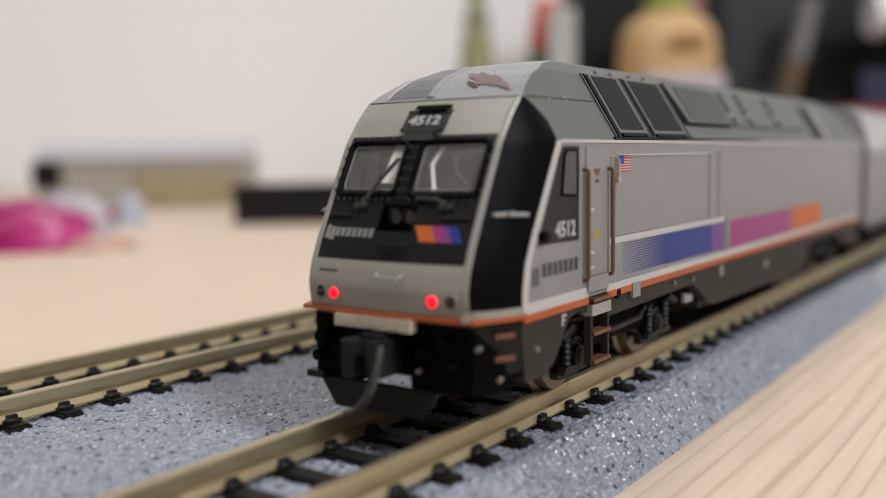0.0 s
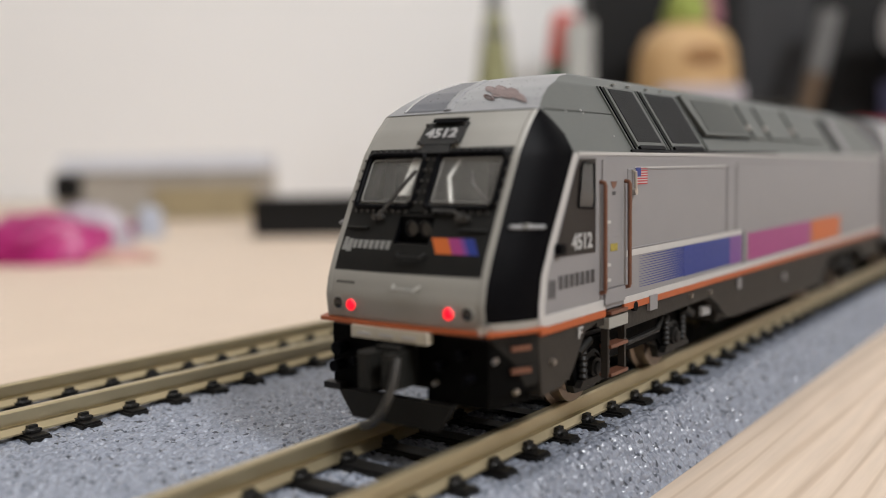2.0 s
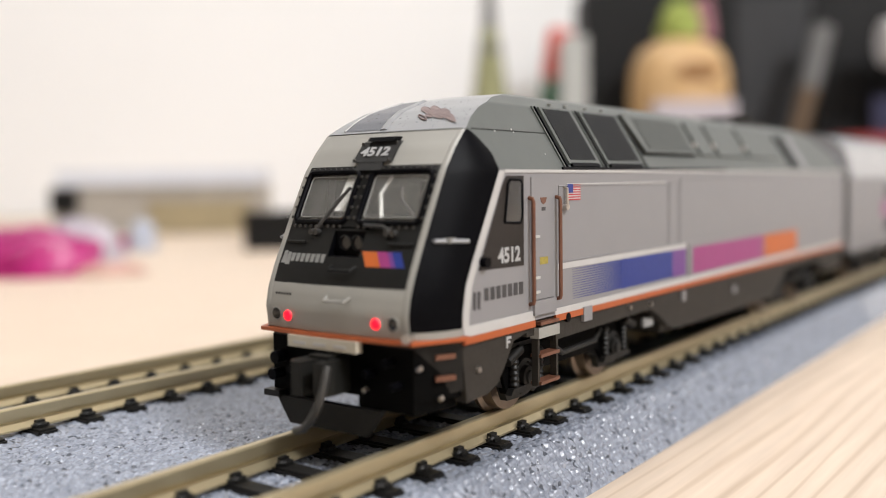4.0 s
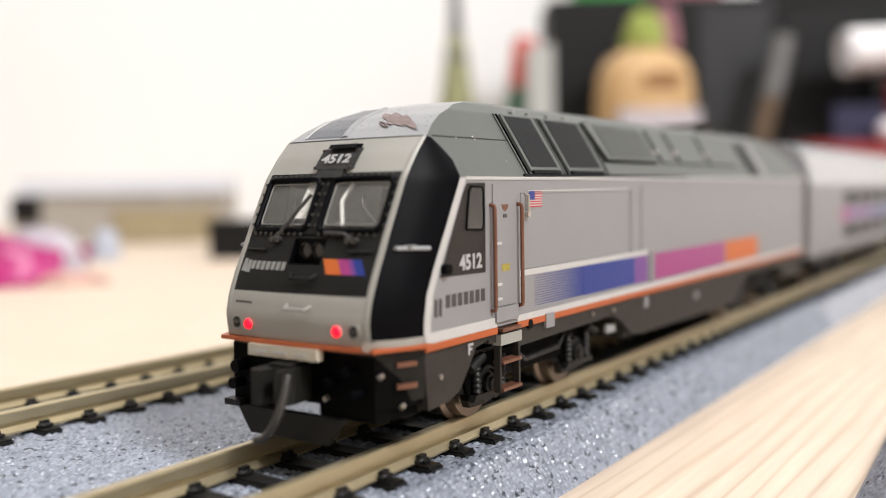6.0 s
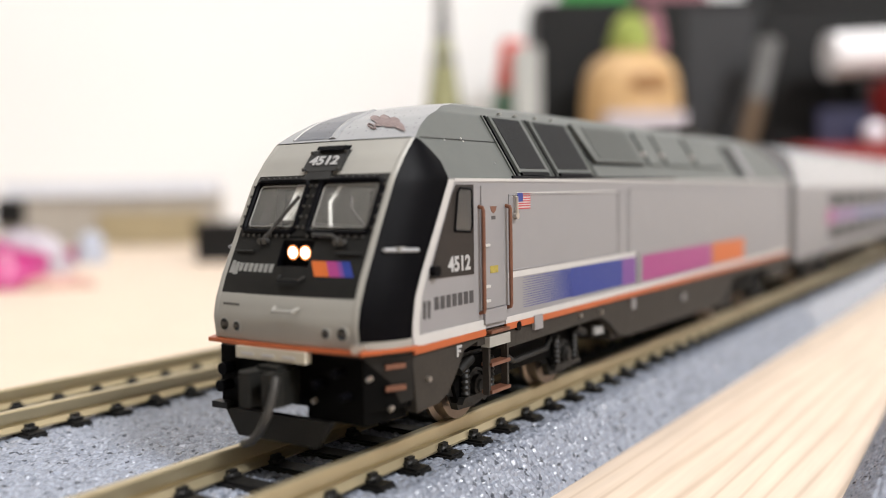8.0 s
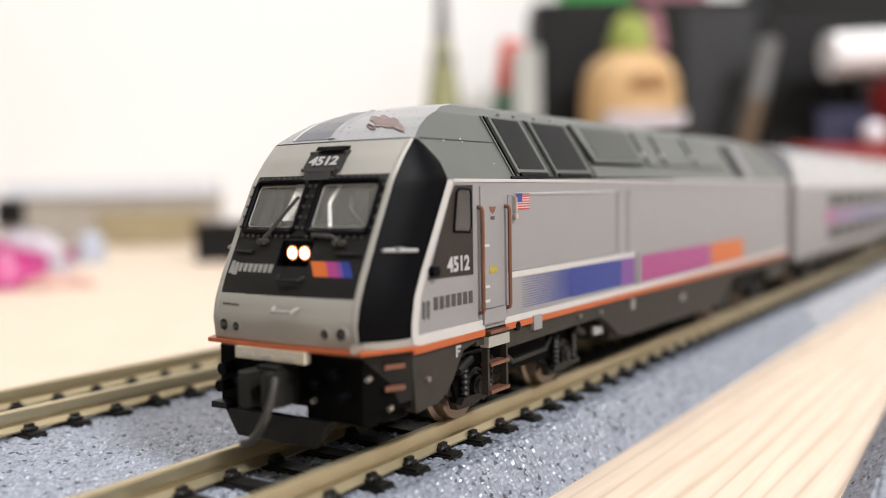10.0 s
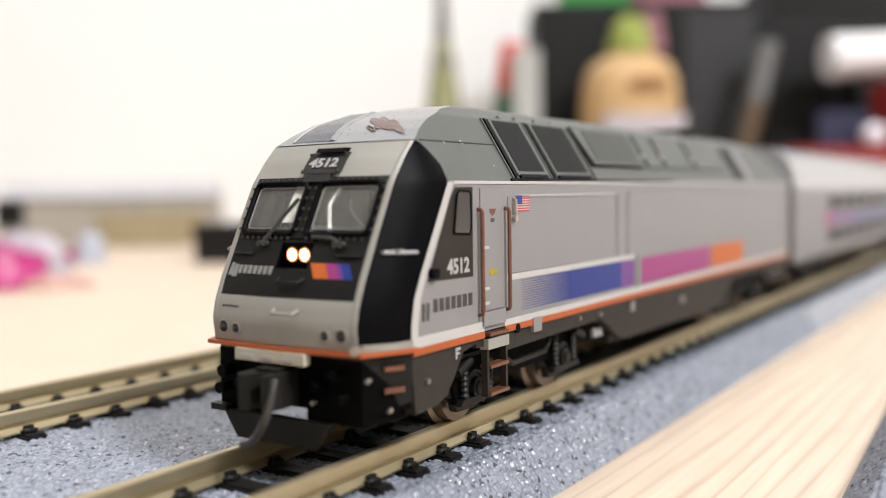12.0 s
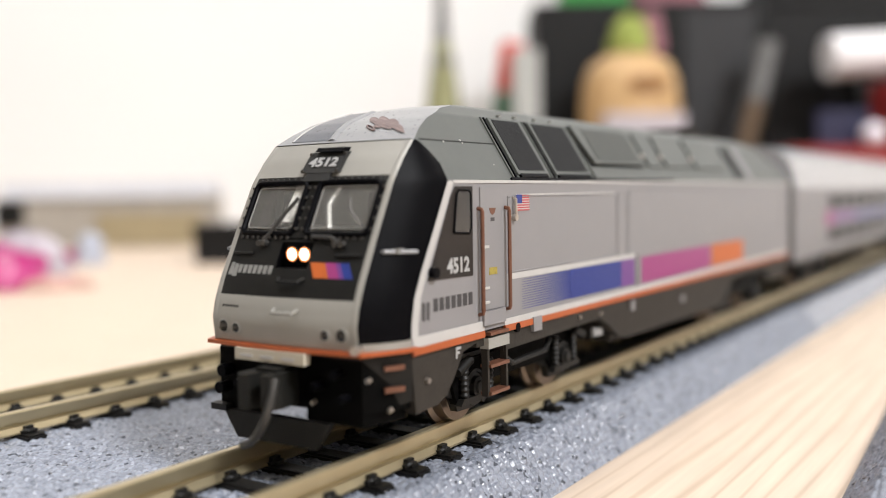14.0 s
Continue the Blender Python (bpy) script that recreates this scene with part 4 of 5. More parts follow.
# ---- underframe ----
for s in (1, -1):
    x0, x1 = sorted((s * 8.0, s * 9.05))
    for nm, pts in (("front_skirt", [(4.9, 3.2), (7.8, 3.35), (9.2, 3.9), (10.4, 5.3), (11.6, 6.9), (13.6, 7.3), (13.6, 7.68), (4.4, 7.68)]),
                    ("side_sill", [(13.6, 6.9), (14.8, 6.9), (14.8, 7.68), (13.6, 7.68)]),
                    ("side_sill", [(18.0, 6.0), (38.5, 6.3), (40.5, 5.4), (43.0, 3.9), (45.0, 3.4), (80.0, 3.0), (83.0, 4.4), (86.0, 6.3), (104.0, 6.3), (106.0, 4.4), (REAR - 1, 4.4), (REAR - 1, 7.68), (18.0, 7.68)])):
        bm = NEW()
        prism(bm, pts, "x", x0, x1)
        part(nm, bm, M_FRAME, loco, "dark grey-brown underframe skirt" if nm == "front_skirt" else "", bevel=0.12)
    for y, z in ((6.3, 5.5), (20.2, 7.75), (33.0, 7.1), (38.0, 6.9)):
        bm = NEW()
        rod(bm, (s * 9.0, y, z), (s * 9.35, y, z), 0.42 if y == 20.2 else 0.22, 12)
        part("sill_fitting", bm, M_BLACK if y == 20.2 else M_STEEL, loco, smooth=True)
    bm = NEW()
    box(bm, *sorted((s * 9.04, s * 9.14)), 10.4, 10.6, 6.5, 7.4)
    box(bm, *sorted((s * 9.04, s * 9.14)), 10.6, 11.1, 7.2, 7.4)
    box(bm, *sorted((s * 9.04, s * 9.14)), 10.6, 10.95, 6.85, 7.02)
    part("end_mark", bm, M_PALEINK, loco, "small pale letter on the skirt")
    side_box("jack_pad", s, 23.0, 24.6, 7.0, 8.3, M_SILVER, 0.2, bevel=0.08)
    bm = NEW()
    for k, h in enumerate((0.9, 0.7, 0.8)):
        box(bm, *sorted((s * 7.9, s * 8.3)), 38.6 + k * 0.75, 39.1 + k * 0.75, 4.3, 4.3 + h)
    part("bogie_mark", bm, M_PALEINK, loco, "small worn pale marks")
    side_box("sill_bracket", s, 46.4, 47.4, 6.2, 7.3, M_SILVER, 0.05, 0.3, bevel=0.08)
    side_box("sill_bracket", s, 63.0, 64.2, 5.4, 6.2, M_SILVER, 0.05, 0.3, bevel=0.08)
    # ladder under the door
    side_box("step_hanger", s, 14.9, 18.4, 6.6, 7.5, M_LIGHT, 0.25, 0.6, "pale step bracket under the cab door", bevel=0.1)
    bm = NEW()
    for y in (15.1, 18.2):
        box(bm, *sorted((s * 8.7, s * 9.3)), y - 0.16, y + 0.16, 2.6, 7.5)
    part("ladder_rail", bm, M_FRAME, loco, bevel=0.05)
    for z in (2.7, 5.0, 7.7):
        bm = NEW()
        box(bm, *sorted((s * 8.5, s * 9.55)), 15.1, 18.2, z, z + 0.28)
        part("ladder_rung", bm, M_COPPER, loco, "copper-red step rung", bevel=0.06)
    # front corner steps
    for z in (6.75, 5.15):
        bm = NEW()
        hexa(bm, [(s * 8.2, 2.3, z), (s * 8.9, 3.8, z), (s * 8.5, 4.1, z), (s * 7.8, 2.6, z), (s * 8.2, 2.3, z + 0.36), (s * 8.9, 3.8, z + 0.36), (s * 8.5, 4.1, z + 0.36), (s * 7.8, 2.6, z + 0.36)])
        part("corner_step", bm, M_COPPER, loco, "copper-red corner step", bevel=0.1)
    bm = NEW()
    hexa(bm, [(s * 6.8, 1.2, 3.6), (s * 8.9, 4.7, 4.2), (s * 8.6, 4.9, 4.2), (s * 6.5, 1.5, 3.6), (s * 7.2, 0.9, 7.7), (s * 9.1, 4.5, 7.7), (s * 8.8, 4.8, 7.7), (s * 6.9, 1.3, 7.7)])
    part("corner_skirt", bm, M_BOGIE, loco)

# pilot, coupler and hose
bm = NEW()
prism(bm, [(-7.2, 0.9), (7.2, 0.9), (8.6, 4.4), (8.6, 6.0), (-8.6, 6.0), (-8.6, 4.4)], "z", 3.7, 7.7)
prism(bm, [(-7.2, 0.9), (-2.9, 0.9), (-2.9, 5.0), (-8.0, 5.0)], "z", 2.8, 3.7)
prism(bm, [(1.9, 0.9), (7.2, 0.9), (8.0, 5.0), (1.9, 5.0)], "z", 2.8, 3.7)
part("pilot_block", bm, M_DEEP, loco, bevel=0.2)
bm = NEW()
hexa(bm, [(-4.6, 0.0, 0.9), (3.4, 0.0, 0.9), (3.4, 0.5, 0.9), (-4.6, 0.5, 0.9), (-6.3, 0.3, 2.85), (4.6, 0.3, 2.85), (4.6, 1.0, 2.85), (-6.3, 1.0, 2.85)])
box(bm, -7.6, -5.9, 0.1, 1.0, 2.75, 3.25)
part("pilot_plough", bm, M_BOGIE, loco, "dark angled pilot plough", bevel=0.15)
for x, z, r in ((-6.0, 6.0, 0.5), (-6.3, 4.6, 0.45), (5.3, 6.6, 0.35), (5.9, 4.9, 0.3), (3.4, 5.6, 0.35), (-4.4, 5.2, 0.3)):
    bm = NEW()
    rod(bm, (x, 1.0, z), (x, -0.2, z), r, 10)
    part("pilot_socket", bm, M_BLACK, loco, smooth=True)
for x, y, z in ((7.6, 1.3, 6.3), (8.2, 3.0, 3.9), (3.0, 0.6, 4.4)):
    bm = NEW()
    rod(bm, (x, y, z), (x, y - 0.4, z - 0.1), 0.2, 10)
    part("hose_cap", bm, M_STEEL, loco, "small metal hose cap", smooth=True)
bm = NEW()
prism(bm, [(-2.0, 0.9), (-2.0, -2.2), (-1.4, -2.9), (-0.6, -2.7), (-0.4, -1.6), (0.5, -1.5), (0.6, -2.6), (1.2, -2.4), (1.4, -1.2), (1.1, 0.9)], "z", 4.0, 6.6)
box(bm, -1.1, 0.9, -1.3, 1.0, 6.3, 6.9)
part("coupler", bm, M_PILOT, loco, "black knuckle coupler", bevel=0.25)
bm = NEW()
pts = [(1.35, -1.9, 6.3), (1.5, -2.3, 5.4), (1.45, -2.6, 4.5), (1.25, -2.8, 3.6), (0.85, -2.9, 2.8), (0.3, -2.9, 2.1), (-0.4, -2.8, 1.6), (-1.3, -2.7, 1.3)]
tube(bm, pts, 0.32, 12)
part("coupler_trip_pin", bm, M_WIPER, loco, "curved dark trip pin", smooth=True)


def wheelset(y, parent):
    for s in (-1, 1):
        bm = NEW()
        turned(bm, [(1.2, 5.5), (1.3, 5.75), (2.1, 5.45), (2.3, 5.65), (3.0, 5.7), (3.1, 4.75), (3.55, 4.55), (3.5, 4.15), (1.0, 4.1)], 40, "x", (0, 0, 0))
        if s < 0:
            bmesh.ops.scale(bm, vec=(-1, 1, 1), verts=bm.verts[:])
        w = part("wheel", bm, M_WHEEL, parent, "worn metal wheel with a flange", smooth=True, at=(0, y, 3.1))
    bm = NEW()
    rod(bm, (-4.2, y, 3.1), (4.2, y, 3.1), 0.8, 12)
    part("axle", bm, M_DEEP, parent, smooth=True)


def bogie(yc, parent, base=8.0):
    for s in (-1, 1):
        bm = NEW()
        prism(bm, [(yc - base - 3.4, 4.0), (yc - base - 2.6, 2.0), (yc - base + 1.6, 1.7), (yc - base + 3.0, 3.3), (yc + base - 3.0, 3.3), (yc + base - 1.6, 1.7), (yc + base + 2.6, 2.0), (yc + base + 3.4, 4.0), (yc + base + 2, 5.6), (yc - base - 2, 5.6)], "x", *sorted((s * 6.5, s * 7.2)))
        part("bogie_frame", bm, M_DEEP, parent, "black bogie side frame", bevel=0.15)
        for k in (-1, 1):
            bm = NEW()
            y = yc + k * base
            turned(bm, [(1.55, 6.9), (1.55, 7.45), (1.3, 7.5), (1.25, 7.35), (0.95, 7.4), (0.9, 7.8), (0.6, 7.85), (0.55, 8.05), (0.25, 8.1)], 20, "x", (0, y, 3.1))
            if s < 0:
                bmesh.ops.scale(bm, vec=(-1, 1, 1), verts=bm.verts[:])
            part("axle_box", bm, M_BOGIE, parent, smooth=True)
            for off in (-2.0, 2.0):
                bm = NEW()
                turned(bm, [(0.45 if j % 2 else 0.33, 2.5 + 0.24 * j) for j in range(13)], 12, "z", (s * 7.55, y + off, 0))
                part("bogie_spring", bm, M_BOGIE, parent, smooth=True)
            bm = NEW()
            hexa(bm, [(s * 7.3, y - 3.0, 2.0), (s * 7.9, y - 3.0, 2.0), (s * 7.9, y + 3.0, 2.0), (s * 7.3, y + 3.0, 2.0), (s * 7.3, y - 2.6, 2.5), (s * 7.9, y - 2.6, 2.5), (s * 7.9, y + 2.6, 2.5), (s * 7.3, y + 2.6, 2.5)])
            part("axle_guide", bm, M_BOGIE, parent, bevel=0.1)
            bm = NEW()
            prism(bm, [(y - 5.0, 3.4), (y - 3.6, 2.8), (y - 2.7, 2.5), (y - 2.1, 1.3), (y + 0.6, 1.2), (y + 1.2, 2.0), (y + 2.2, 1.3), (y + 3.1, 2.0), (y + 3.4, 4.2), (y + 3.0, 6.0), (y - 4.2, 6.0)], "x", *sorted((s * 6.2, s * 6.9)))
            part("axle_horn", bm, M_BOGIE, parent, "black cast axle guide plate", bevel=0.12)
            bm = NEW()
            rod(bm, (s * 7.9, y + 3.6 * k, 4.9), (s * 7.9, y + 1.6 * k, 5.7), 0.42, 12)
            part("brake_cylinder", bm, M_BOGIE, parent, smooth=True)
        bm = NEW()
        tube(bm, [(s * 7.9, yc - 4.2, 5.0), (s * 7.9, yc - 2.8, 4.3), (s * 7.9, yc + 3.6, 4.5), (s * 7.9, yc + 4.6, 5.5)], 0.28, 8)
        part("brake_pipe", bm, M_BOGIE, parent, smooth=True)
    bm = NEW()
    box(bm, -6.4, 6.4, yc - base - 2, yc + base + 2, 3.6, 6.4)
    part("bogie_bolster", bm, M_DEEP, parent, bevel=0.2)
    wheelset(yc - base, parent)
    wheelset(yc + base, parent)


bogie(24.4, loco, 8.4)
bogie(95.0, loco, 8.4)
bm = NEW()
prism(bm, [(-8.2, 3.2), (8.2, 3.2), (8.6, 7.7), (-8.6, 7.7)], "y", 42.5, 81.0)
part("fuel_tank", bm, M_FRAME, loco, bevel=0.3)

# ---- coach behind the locomotive ----
coach = thing("model_coach", "shiny silver model passenger coach coupled behind the locomotive", "model train", (0, 123.5, 0))
prof = [(9.2, 6.2), (9.3, 9.0), (9.3, 19.5), (8.9, 22.5), (8.0, 24.8), (6.6, 26.3), (4.4, 27.2), (0, 27.6)]
ring = prof + [(-a, b) for a, b in prof[-2::-1]]
bm = NEW()
prism(bm, [(9.2, 6.2), (9.3, 9.0), (9.3, 19.5), (-9.3, 19.5), (-9.3, 9.0), (-9.2, 6.2)], "y", 0, 165)
part("coach_body", bm, M_SILVER, coach, "silver-grey coach body")
bm = NEW()
prism(bm, [p for p in ring if p[1] >= 19.5], "y", 0, 165)
part("coach_roof", bm, M_COACH, coach, "shiny bright silver rounded roof", smooth=True)
for s in (1, -1):
    for z0, z1 in ((8.5, 11.2), (15.2, 18.0)):
        for i in range(9):
            bm = NEW()
            y0 = 30 + i * 13.0
            box(bm, *sorted((s * 9.2, s * 9.36)), y0, y0 + 10.0, z0, z1)
            part("coach_window", bm, M_MESH, coach, "dark coach window", bevel=0.05)
    for y0 in (9.0, 20.0):
        bm = NEW()
        box(bm, *sorted((s * 9.2, s * 9.4)), y0, y0 + 6.5, 7.5, 19.0)
        part("coach_door", bm, M_SILVER, coach, "plain silver-grey coach door", bevel=0.1)
    for y0, y1, z0, z1, m in ((27, 34, 11.6, 14.8, M_MAGENTA), (34, 60, 12.2, 14.2, M_PURPLE), (60, 130, 12.2, 13.8, M_BLUE)):
        bm = NEW()
        box(bm, *sorted((s * 9.2, s * 9.34)), y0, y1, z0, z1)
        part("coach_stripe", bm, m, coach)
bm = NEW()
box(bm, -8.8, 8.8, 2, 163, 5.0, 6.3)
part("coach_sill", bm, M_FRAME, coach, bevel=0.2)
bogie(24.0, coach)
bogie(140.0, coach)
bm = NEW()
box(bm, -1.2, 1.2, -5.2, 1.0, 4.2, 6.0)
part("drawbar", bm, M_DEEP, coach, bevel=0.2)


# ---- things on the table, far and out of focus ----
def on_table(name, label, category, u, d, turn=0.0, z=TABLE):
    x, y = spot(u, d)
    return thing(name, label, category, (x, y, z), YAW + turn)


def block(name, parent, x0, x1, y0, y1, z0, z1, mat, bevel=1.5, label=""):
    bm = NEW()
    box(bm, x0, x1, y0, y1, z0, z1)
    return part(name, bm, mat, parent, label, smooth=True, bevel=bevel)


M_BEIGE = material("beige_card", (0.34, 0.28, 0.17), 0.6, vary=0.15, scale=60.0)
M_TAUPE = material("taupe_card", (0.38, 0.35, 0.31), 0.6, vary=0.12, scale=60.0)
M_SILVERTOP = material("silver_box_top", (0.64, 0.67, 0.74), 0.5, vary=0.05, scale=60.0)
M_DARKBOX = material("charcoal_plastic", (0.005, 0.005, 0.0055), 0.6, vary=0.2, scale=60.0, bump=0.2, bump_scale=800, spec=0.3)
M_PINK = material("magenta_plastic_bag", (0.40, 0.010, 0.15), 0.35, vary=0.3, scale=60.0, bump=0.6, bump_scale=300)
M_PALEBAG = material("pale_blue_plastic", (0.44, 0.47, 0.56), 0.4, vary=0.15, scale=60.0)
M_PALEPINK = material("pale_pink_plastic", (0.46, 0.42, 0.47), 0.4, vary=0.15, scale=60.0)
M_ROSETAN = material("pinkish_tan_plastic", (0.50, 0.30, 0.25), 0.45, vary=0.2, scale=60.0)
M_OLIVE = material("olive_brass", (0.31, 0.31, 0.16), 0.5, 0.2, vary=0.25, scale=80.0)
M_GREYMETAL = material("grey_metal", (0.15, 0.15, 0.15), 0.5, 0.2, vary=0.15, scale=80.0)
M_MARKRED = material("red_cap_plastic", (0.60, 0.08, 0.06), 0.4, vary=0.1, scale=80.0)
M_MARKGREEN = material("dark_green_plastic", (0.03, 0.12, 0.06), 0.4, vary=0.1, scale=80.0)
M_BOOK = material("pale_grey_card", (0.40, 0.41, 0.40), 0.6, vary=0.08, scale=60.0)
M_TAN = material("honey_wood", (0.50, 0.29, 0.11), 0.5, vary=0.15, scale=40.0, second=(0.60, 0.42, 0.23))
M_KNOT = material("brown_wood_patch", (0.30, 0.15, 0.05), 0.5, vary=0.15, scale=60.0)
M_LIME = material("lime_fabric", (0.30, 0.36, 0.08), 0.8, vary=0.2, scale=80.0)
M_ROSE = material("dusty_rose_fabric", (0.32, 0.14, 0.17), 0.8, vary=0.2, scale=80.0)
M_GREEN = material("bright_green_card", (0.03, 0.28, 0.05), 0.5, vary=0.1, scale=60.0)
M_LAV = material("lavender_grey_paper", (0.46, 0.42, 0.46), 0.7, vary=0.1, scale=60.0)
M_BROWNSTICK = material("brown_wood_handle", (0.12, 0.075, 0.04), 0.5, vary=0.2, scale=60.0)
M_PAPER = material("white_paper_roll", (0.85, 0.84, 0.86), 0.7, vary=0.03, scale=40.0)
M_PEARL = material("glossy_pearl_plastic", (0.80, 0.77, 0.84), 0.15, vary=0.05, scale=60.0)
M_NAVY = material("navy_card", (0.008, 0.009, 0.045), 0.5, vary=0.1, scale=60.0)
M_CRIMSON = material("crimson_card", (0.26, 0.02, 0.02), 0.5, vary=0.1, scale=60.0)
M_SKY = material("pale_blue_card", (0.35, 0.55, 0.72), 0.5, vary=0.1, scale=60.0)

M_CASE = material("charcoal_panel", (0.015, 0.016, 0.019), 0.6, vary=0.2, scale=60.0)
F = 1644.0


def px_u(x, d):
    return (x - 784) / F * d


# long beige box with silver lid and a dark end opening
D = 540
b = on_table("long_box", "long beige card box with a silver lid and dark end", "box", px_u(205, D), D)
block("box_body", b, -61, 60, -14, 14, 0, 28, M_TAUPE, 1.0)
block("box_panel", b, -5, 55, -15.5, -14, 1, 19, M_BEIGE, 0.5, "tan front label")
block("box_lid", b, -58, 60, -16, 16, 28, 37, M_SILVERTOP, 3.0, "silver rounded lid")
block("box_end", b, -62, -46, -16.5, -14, 12, 27, M_DARKBOX, 1.0, "black square end opening")
D = 390
b = on_table("black_box", "low matt black plastic box", "box", px_u(460, D), D)
block("box_body", b, -24, 25, -12, 12, 0, 13, M_DARKBOX, 1.5)
block("box_lid", b, -25, 26, -13, 13, 13, 16, M_DARKBOX, 1.0)
D = 285
b = on_table("plastic_bag", "crumpled magenta plastic bag with pale edges", "bag", px_u(-8, D), D)
rnd2 = random.Random(7)


def crumple(bm, cx, cy, rx, ry, h, n=26):
    vs = []
    for j in range(n // 2 + 1):
        row = []
        e = math.pi / 2 * j / (n // 2)
        for i in range(n):
            a = 2 * math.pi * i / n
            k = 1 + 0.18 * noise.noise((math.cos(a) * 2 + cx, math.sin(a) * 2, e * 3 + cy))
            row.append(bm.verts.new((cx + rx * k * math.cos(a) * max(0.0, math.cos(e)) ** 0.7, cy + ry * k * math.sin(a) * max(0.0, math.cos(e)) ** 0.7, h * k * math.sin(e))))
        vs.append(row)
    for r0, r1 in zip(vs, vs[1:]):
        for i in range(n):
            bm.faces.new((r0[i], r0[(i + 1) % n], r1[(i + 1) % n], r1[i]))


bm = NEW()
crumple(bm, -6, 0, 22, 16, 14)
part("bag_body", bm, M_PINK, b, "shiny magenta plastic", smooth=True)
bm = NEW()
crumple(bm, 3, 12, 15, 7, 16)
part("bag_flap", bm, M_PALEPINK, b, "pale pinkish translucent plastic flap", smooth=True)
bm = NEW()
crumple(bm, 19, -2, 12, 9, 3.5)
part("bag_tail", bm, M_ROSETAN, b, "flat pinkish-tan end of the bag", smooth=True)
bm = NEW()
crumple(bm, -26, -6, 8, 8, 13)
part("bag_label", bm, M_PALEBAG, b, smooth=True)
D = 385
b = on_table("wrapper", "small crumpled pale blue and pink wrapper", "wrapper", px_u(160, D), D)
bm = NEW()
crumple(bm, 0, 0, 6, 5, 13, 18)
part("wrapper_body", bm, M_PALEBAG, b, smooth=True)
bm = NEW()
crumple(bm, -7, 2, 7, 4, 6, 16)
part("wrapper_end", bm, M_PINK, b, smooth=True)

# tapered tower ornament
D = 700
b = on_table("tower_ornament", "tapered metal tower ornament, grey above and olive below", "ornament", px_u(790, D), D)
for sx in (-1, 1):
    for sy in (-1, 1):
        bm = NEW()
        rod(bm, (sx * 20, sy * 20, 0), (sx * 10, sy * 10, 84), 6, 8, 6.5)
        part("tower_leg", bm, M_OLIVE, b, smooth=True)
for z, w, m in ((48, 19, M_OLIVE), (80, 16, M_OLIVE), (122, 9, M_GREYMETAL)):
    block("tower_deck", b, -w, w, -w, w, z, z + 6, m, 1.0)
bm = NEW()
turned(bm, [(14, 86), (11, 110), (8, 132), (6, 140)], 12)
part("tower_waist", bm, M_OLIVE, b, smooth=True)
bm = NEW()
turned(bm, [(6, 140), (4.5, 165), (3, 215), (1, 230)], 12)
part("tower_spire", bm, M_GREYMETAL, b, smooth=True)
# marker pen
b = on_table("marker_pen", "upright marker pen with red cap and green barrel", "pen", px_u(868, D), D)
bm = NEW()
turned(bm, [(7.5, 0), (8.5, 5), (8.5, 100), (7.0, 104)], 16)
bmesh.ops.rotate(bm, verts=bm.verts[:], cent=(0, 0, 0), matrix=Matrix.Rotation(radians(8), 3, "Y"))
part("barrel", bm, M_MARKGREEN, b, smooth=True)
bm = NEW()
turned(bm, [(9.0, 103), (9.8, 106), (9.8, 136), (8, 140)], 16)
bmesh.ops.rotate(bm, verts=bm.verts[:], cent=(0, 0, 0), matrix=Matrix.Rotation(radians(8), 3, "Y"))
part("cap", bm, M_MARKRED, b, "red marker cap", smooth=True)
b = on_table("grey_book", "pale grey upright book", "book", px_u(925, 720), 720)
block("book_block", b, -9, 9, -60, 40, 0, 128, M_BOOK, 1.0)
# black case and what lies on it
b = on_table("black_case", "large charcoal upright case", "case", px_u(1130, 780), 780)
block("case_body", b, -88, 88, -35, 35, 0, 176, M_DARKBOX, 3.0)
block("case_face", b, 30, 86, -37.5, -35, 8, 168, M_CASE, 2.0, "lighter charcoal front panel")
b = on_table("green_box", "small bright green box on the case", "box", px_u(1055, 780), 780, z=TABLE + 176)
block("box_body", b, -28, 26, -20, 20, 0, 34, M_GREEN, 2.0)
b = on_table("rose_pouch", "dusty rose fabric pouch on the case", "pouch", px_u(1180, 780), 780, z=TABLE + 176)
bm = NEW()
crumple(bm, 0, 0, 38, 22, 24)
part("pouch_body", bm, M_ROSE, b, smooth=True)
# honey-coloured wooden box with a plush top
D = 690
b = on_table("wooden_jar", "honey-coloured rounded wooden jar with a dark patch", "jar", px_u(1118, D), D)
bm = NEW()
turned(bm, [(33, 0), (36, 20), (36, 90), (34, 108), (29, 119), (18, 126), (6, 128)], 32)
part("jar_body", bm, M_TAN, b, smooth=True)
bm = NEW()
prism(bm, [(14 * math.cos(a) + 6, 102 + 6 * math.sin(a)) for a in span(0, 2 * math.pi, 24)[:-1]], "y", -37.5, -33)
part("dark_patch", bm, M_KNOT, b, "dark brown oval patch")
b = on_table("lime_plush", "small lime green plush ball on the wooden jar", "plush", px_u(1122, D), D, z=TABLE + 128)
bm = NEW()
crumple(bm, -1, 0, 16, 13, 26, 22)
part("plush_body", bm, M_LIME, b, smooth=True)
bm = NEW()
crumple(bm, 15, 4, 10, 9, 30, 18)
part("plush_ear", bm, M_ROSE, b, smooth=True)
b = on_table("paper_stack", "pale lavender stack of folded paper", "paper", px_u(1138, 655), 655)
block("stack_body", b, -27, 27, -16, 16, 0, 80, M_LAV, 2.0)
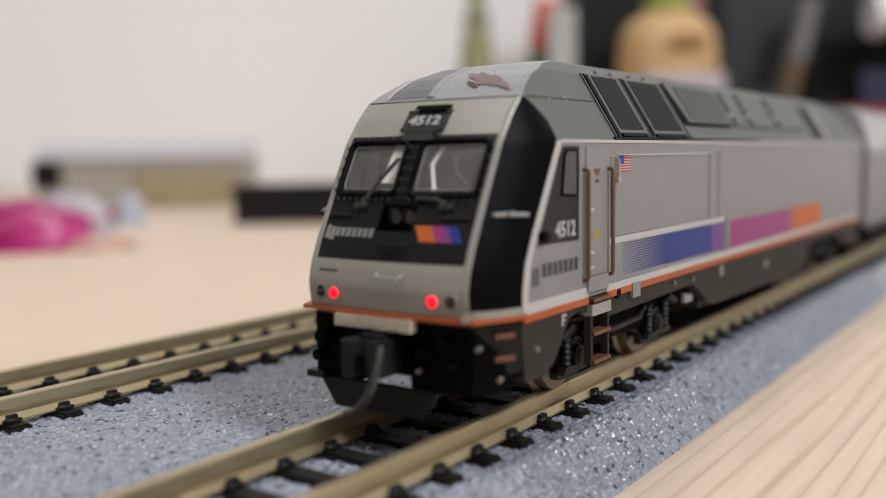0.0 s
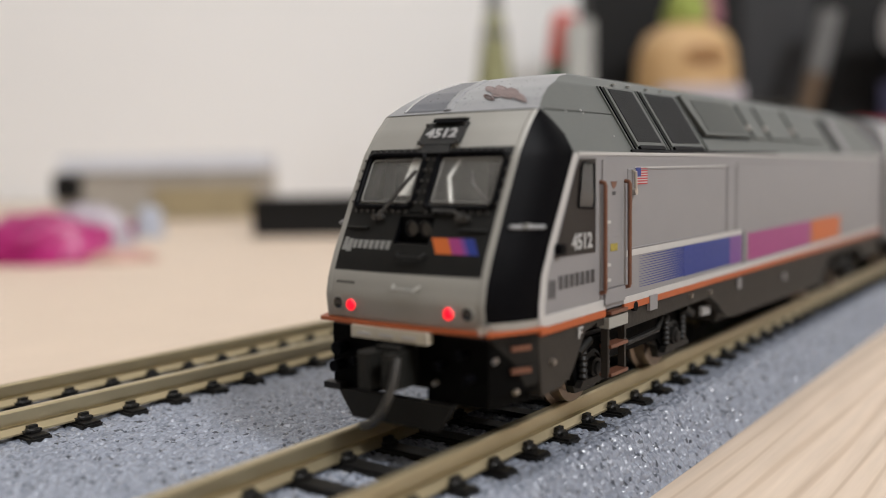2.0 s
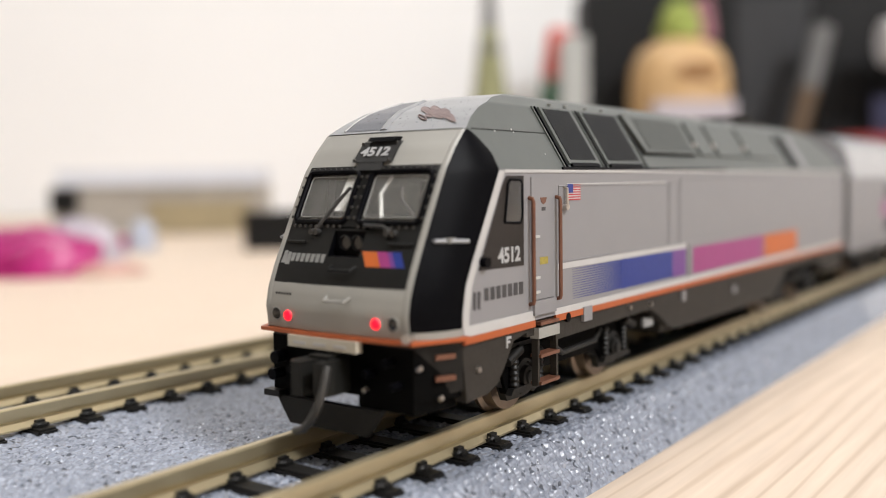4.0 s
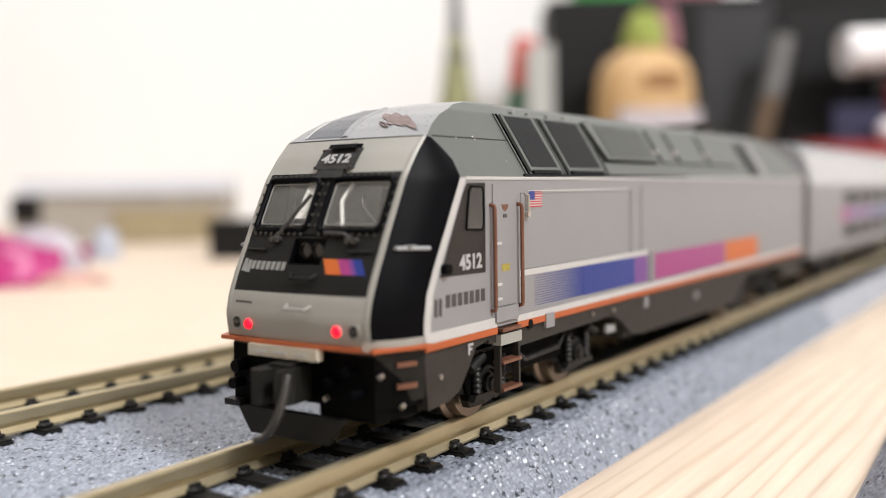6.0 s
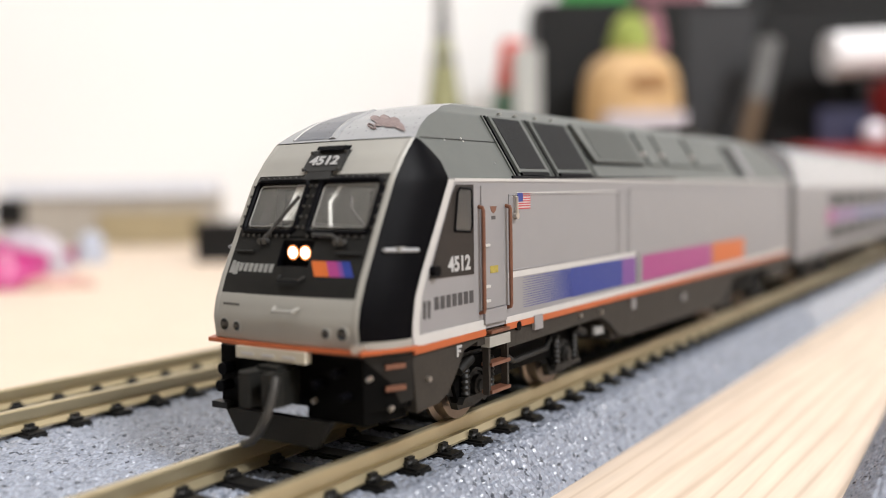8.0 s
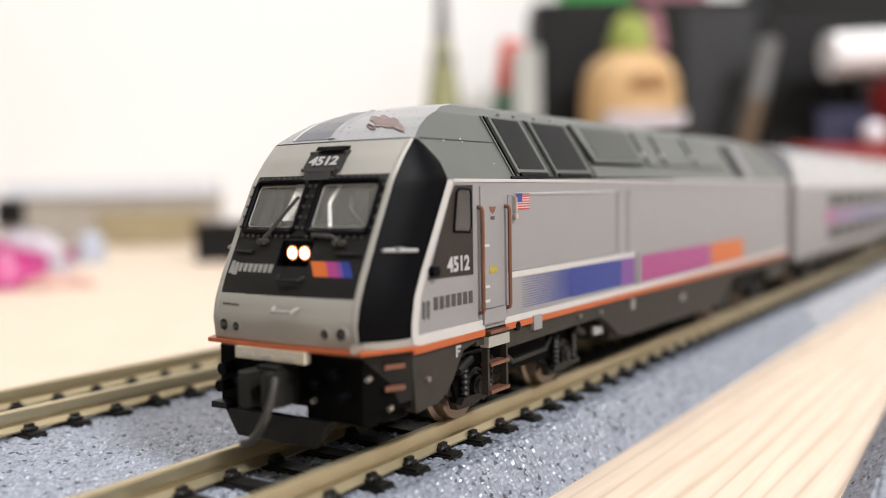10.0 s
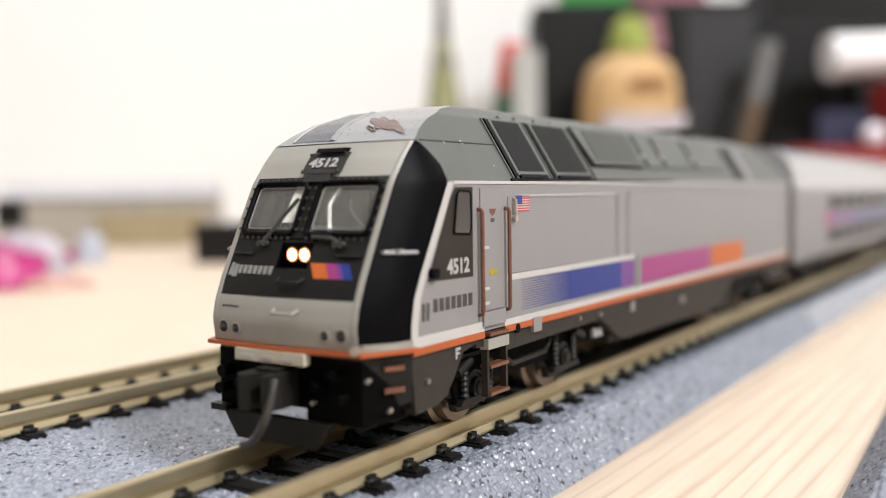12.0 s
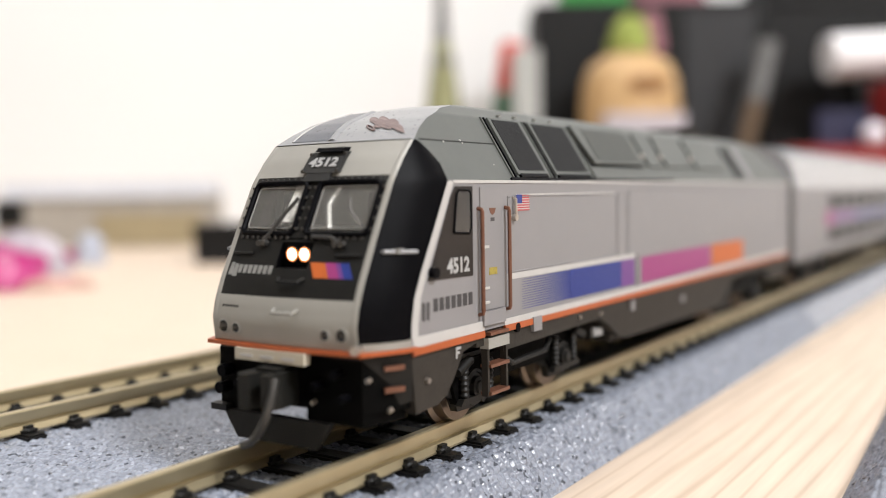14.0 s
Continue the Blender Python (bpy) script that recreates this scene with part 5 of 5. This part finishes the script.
# leaning wooden handle
D = 700
b = on_table("brush_handle", "leaning wooden handle, grey above and brown below", "handle", px_u(1290, D), D)
bm = NEW()
rod(bm, (0, 0, 4), (24, 10, 92), 7, 14)
part("lower_handle", bm, M_BROWNSTICK, b, smooth=True)
bm = NEW()
rod(bm, (24, 10, 92), (36, 16, 138), 7.5, 14, 8.0)
part("upper_handle", bm, M_GREYMETAL, b, smooth=True)
# black bag, white roll, cards on the far side
b = on_table("black_bag", "large soft black bag", "bag", px_u(1490, 800), 800)
block("bag_body", b, -75, 150, -30, 40, 0, 186, M_DARKBOX, 14.0)
block("bag_flap", b, -72, 147, -33, 38, 176, 200, M_DARKBOX, 8.0, "soft black top flap")
bm = NEW()
tube(bm, [(-20, -31, 120), (-16, -38, 60), (30, -38, 40), (72, -38, 60), (76, -31, 120)], 4, 10)
part("bag_strap", bm, M_CASE, b, "dark carrying strap", smooth=True)
b = on_table("paper_roll", "thick white paper roll lying across a stand", "roll", px_u(1535, 730), 730)
bm = NEW()
rod(bm, (-31, 0, 128), (120, 0, 133), 17, 24)
part("roll_paper", bm, M_PAPER, b, smooth=True, bevel=3)
block("roll_stand", b, -10, 70, -8, 8, 0, 112, M_DARKBOX, 2.0)
b = on_table("pale_blue_box", "pale blue and white box on the black bag", "box", px_u(1530, 800), 800, z=TABLE + 200)
block("box_body", b, -50, 90, -20, 20, 0, 36, M_SKY, 2.0)
b = on_table("red_box", "crimson card box standing upright", "box", px_u(1612, 690), 690)
block("box_body", b, -21, 40, -20, 20, 0, 104, M_CRIMSON, 2.0)
b = on_table("red_tray", "low crimson tray with a navy card in it", "tray", px_u(1510, 640), 640)
block("tray_body", b, -48, 60, -20, 20, 0, 54, M_CRIMSON, 2.0)
block("navy_card", b, -22, 14, 4, 8, 54, 80, M_NAVY, 1.0, "navy card")

# made-up ball that gives the round out-of-focus highlight
b = on_table("highlight_ball", "small glossy ball added for a blurred highlight above the tray", "ball", px_u(1547, 632), 632, z=TABLE + 54)
bm = NEW()
turned(bm, [(max(0.3, 8 * math.sin(a)), 8 - 8 * math.cos(a)) for a in span(0.05, math.pi - 0.05, 16)], 24)
part("ball_shell", bm, M_PEARL, b, smooth=True)

# ---- ties, piece by piece ----
ties(double_track, 0.0, -44.9, 640)
ties(double_track, LEFT, -44.2, 640)
ties(side_track, 0.0, -42.0, 300)


def motions():
    """The red tail lamps go out and the headlamps light up as the running direction is switched."""
    for led, at in TAIL_LEDS:
        p, q = Vector(at) * MM, (Vector(at) + Vector((0, 1.6, 0))) * MM
        walk(led, [(0.0, Matrix.Translation(p)), (7.7, Matrix.Translation(p)), (7.8, Matrix.Translation(q)), (14.0, Matrix.Translation(q))])
    for led, at in HEAD_LEDS:
        p, q = Vector(at) * MM, (Vector(at) + Vector((0, 1.6, 0))) * MM
        walk(led, [(0.0, Matrix.Translation(q)), (7.7, Matrix.Translation(q)), (7.8, Matrix.Translation(p)), (14.0, Matrix.Translation(p))])


motions()
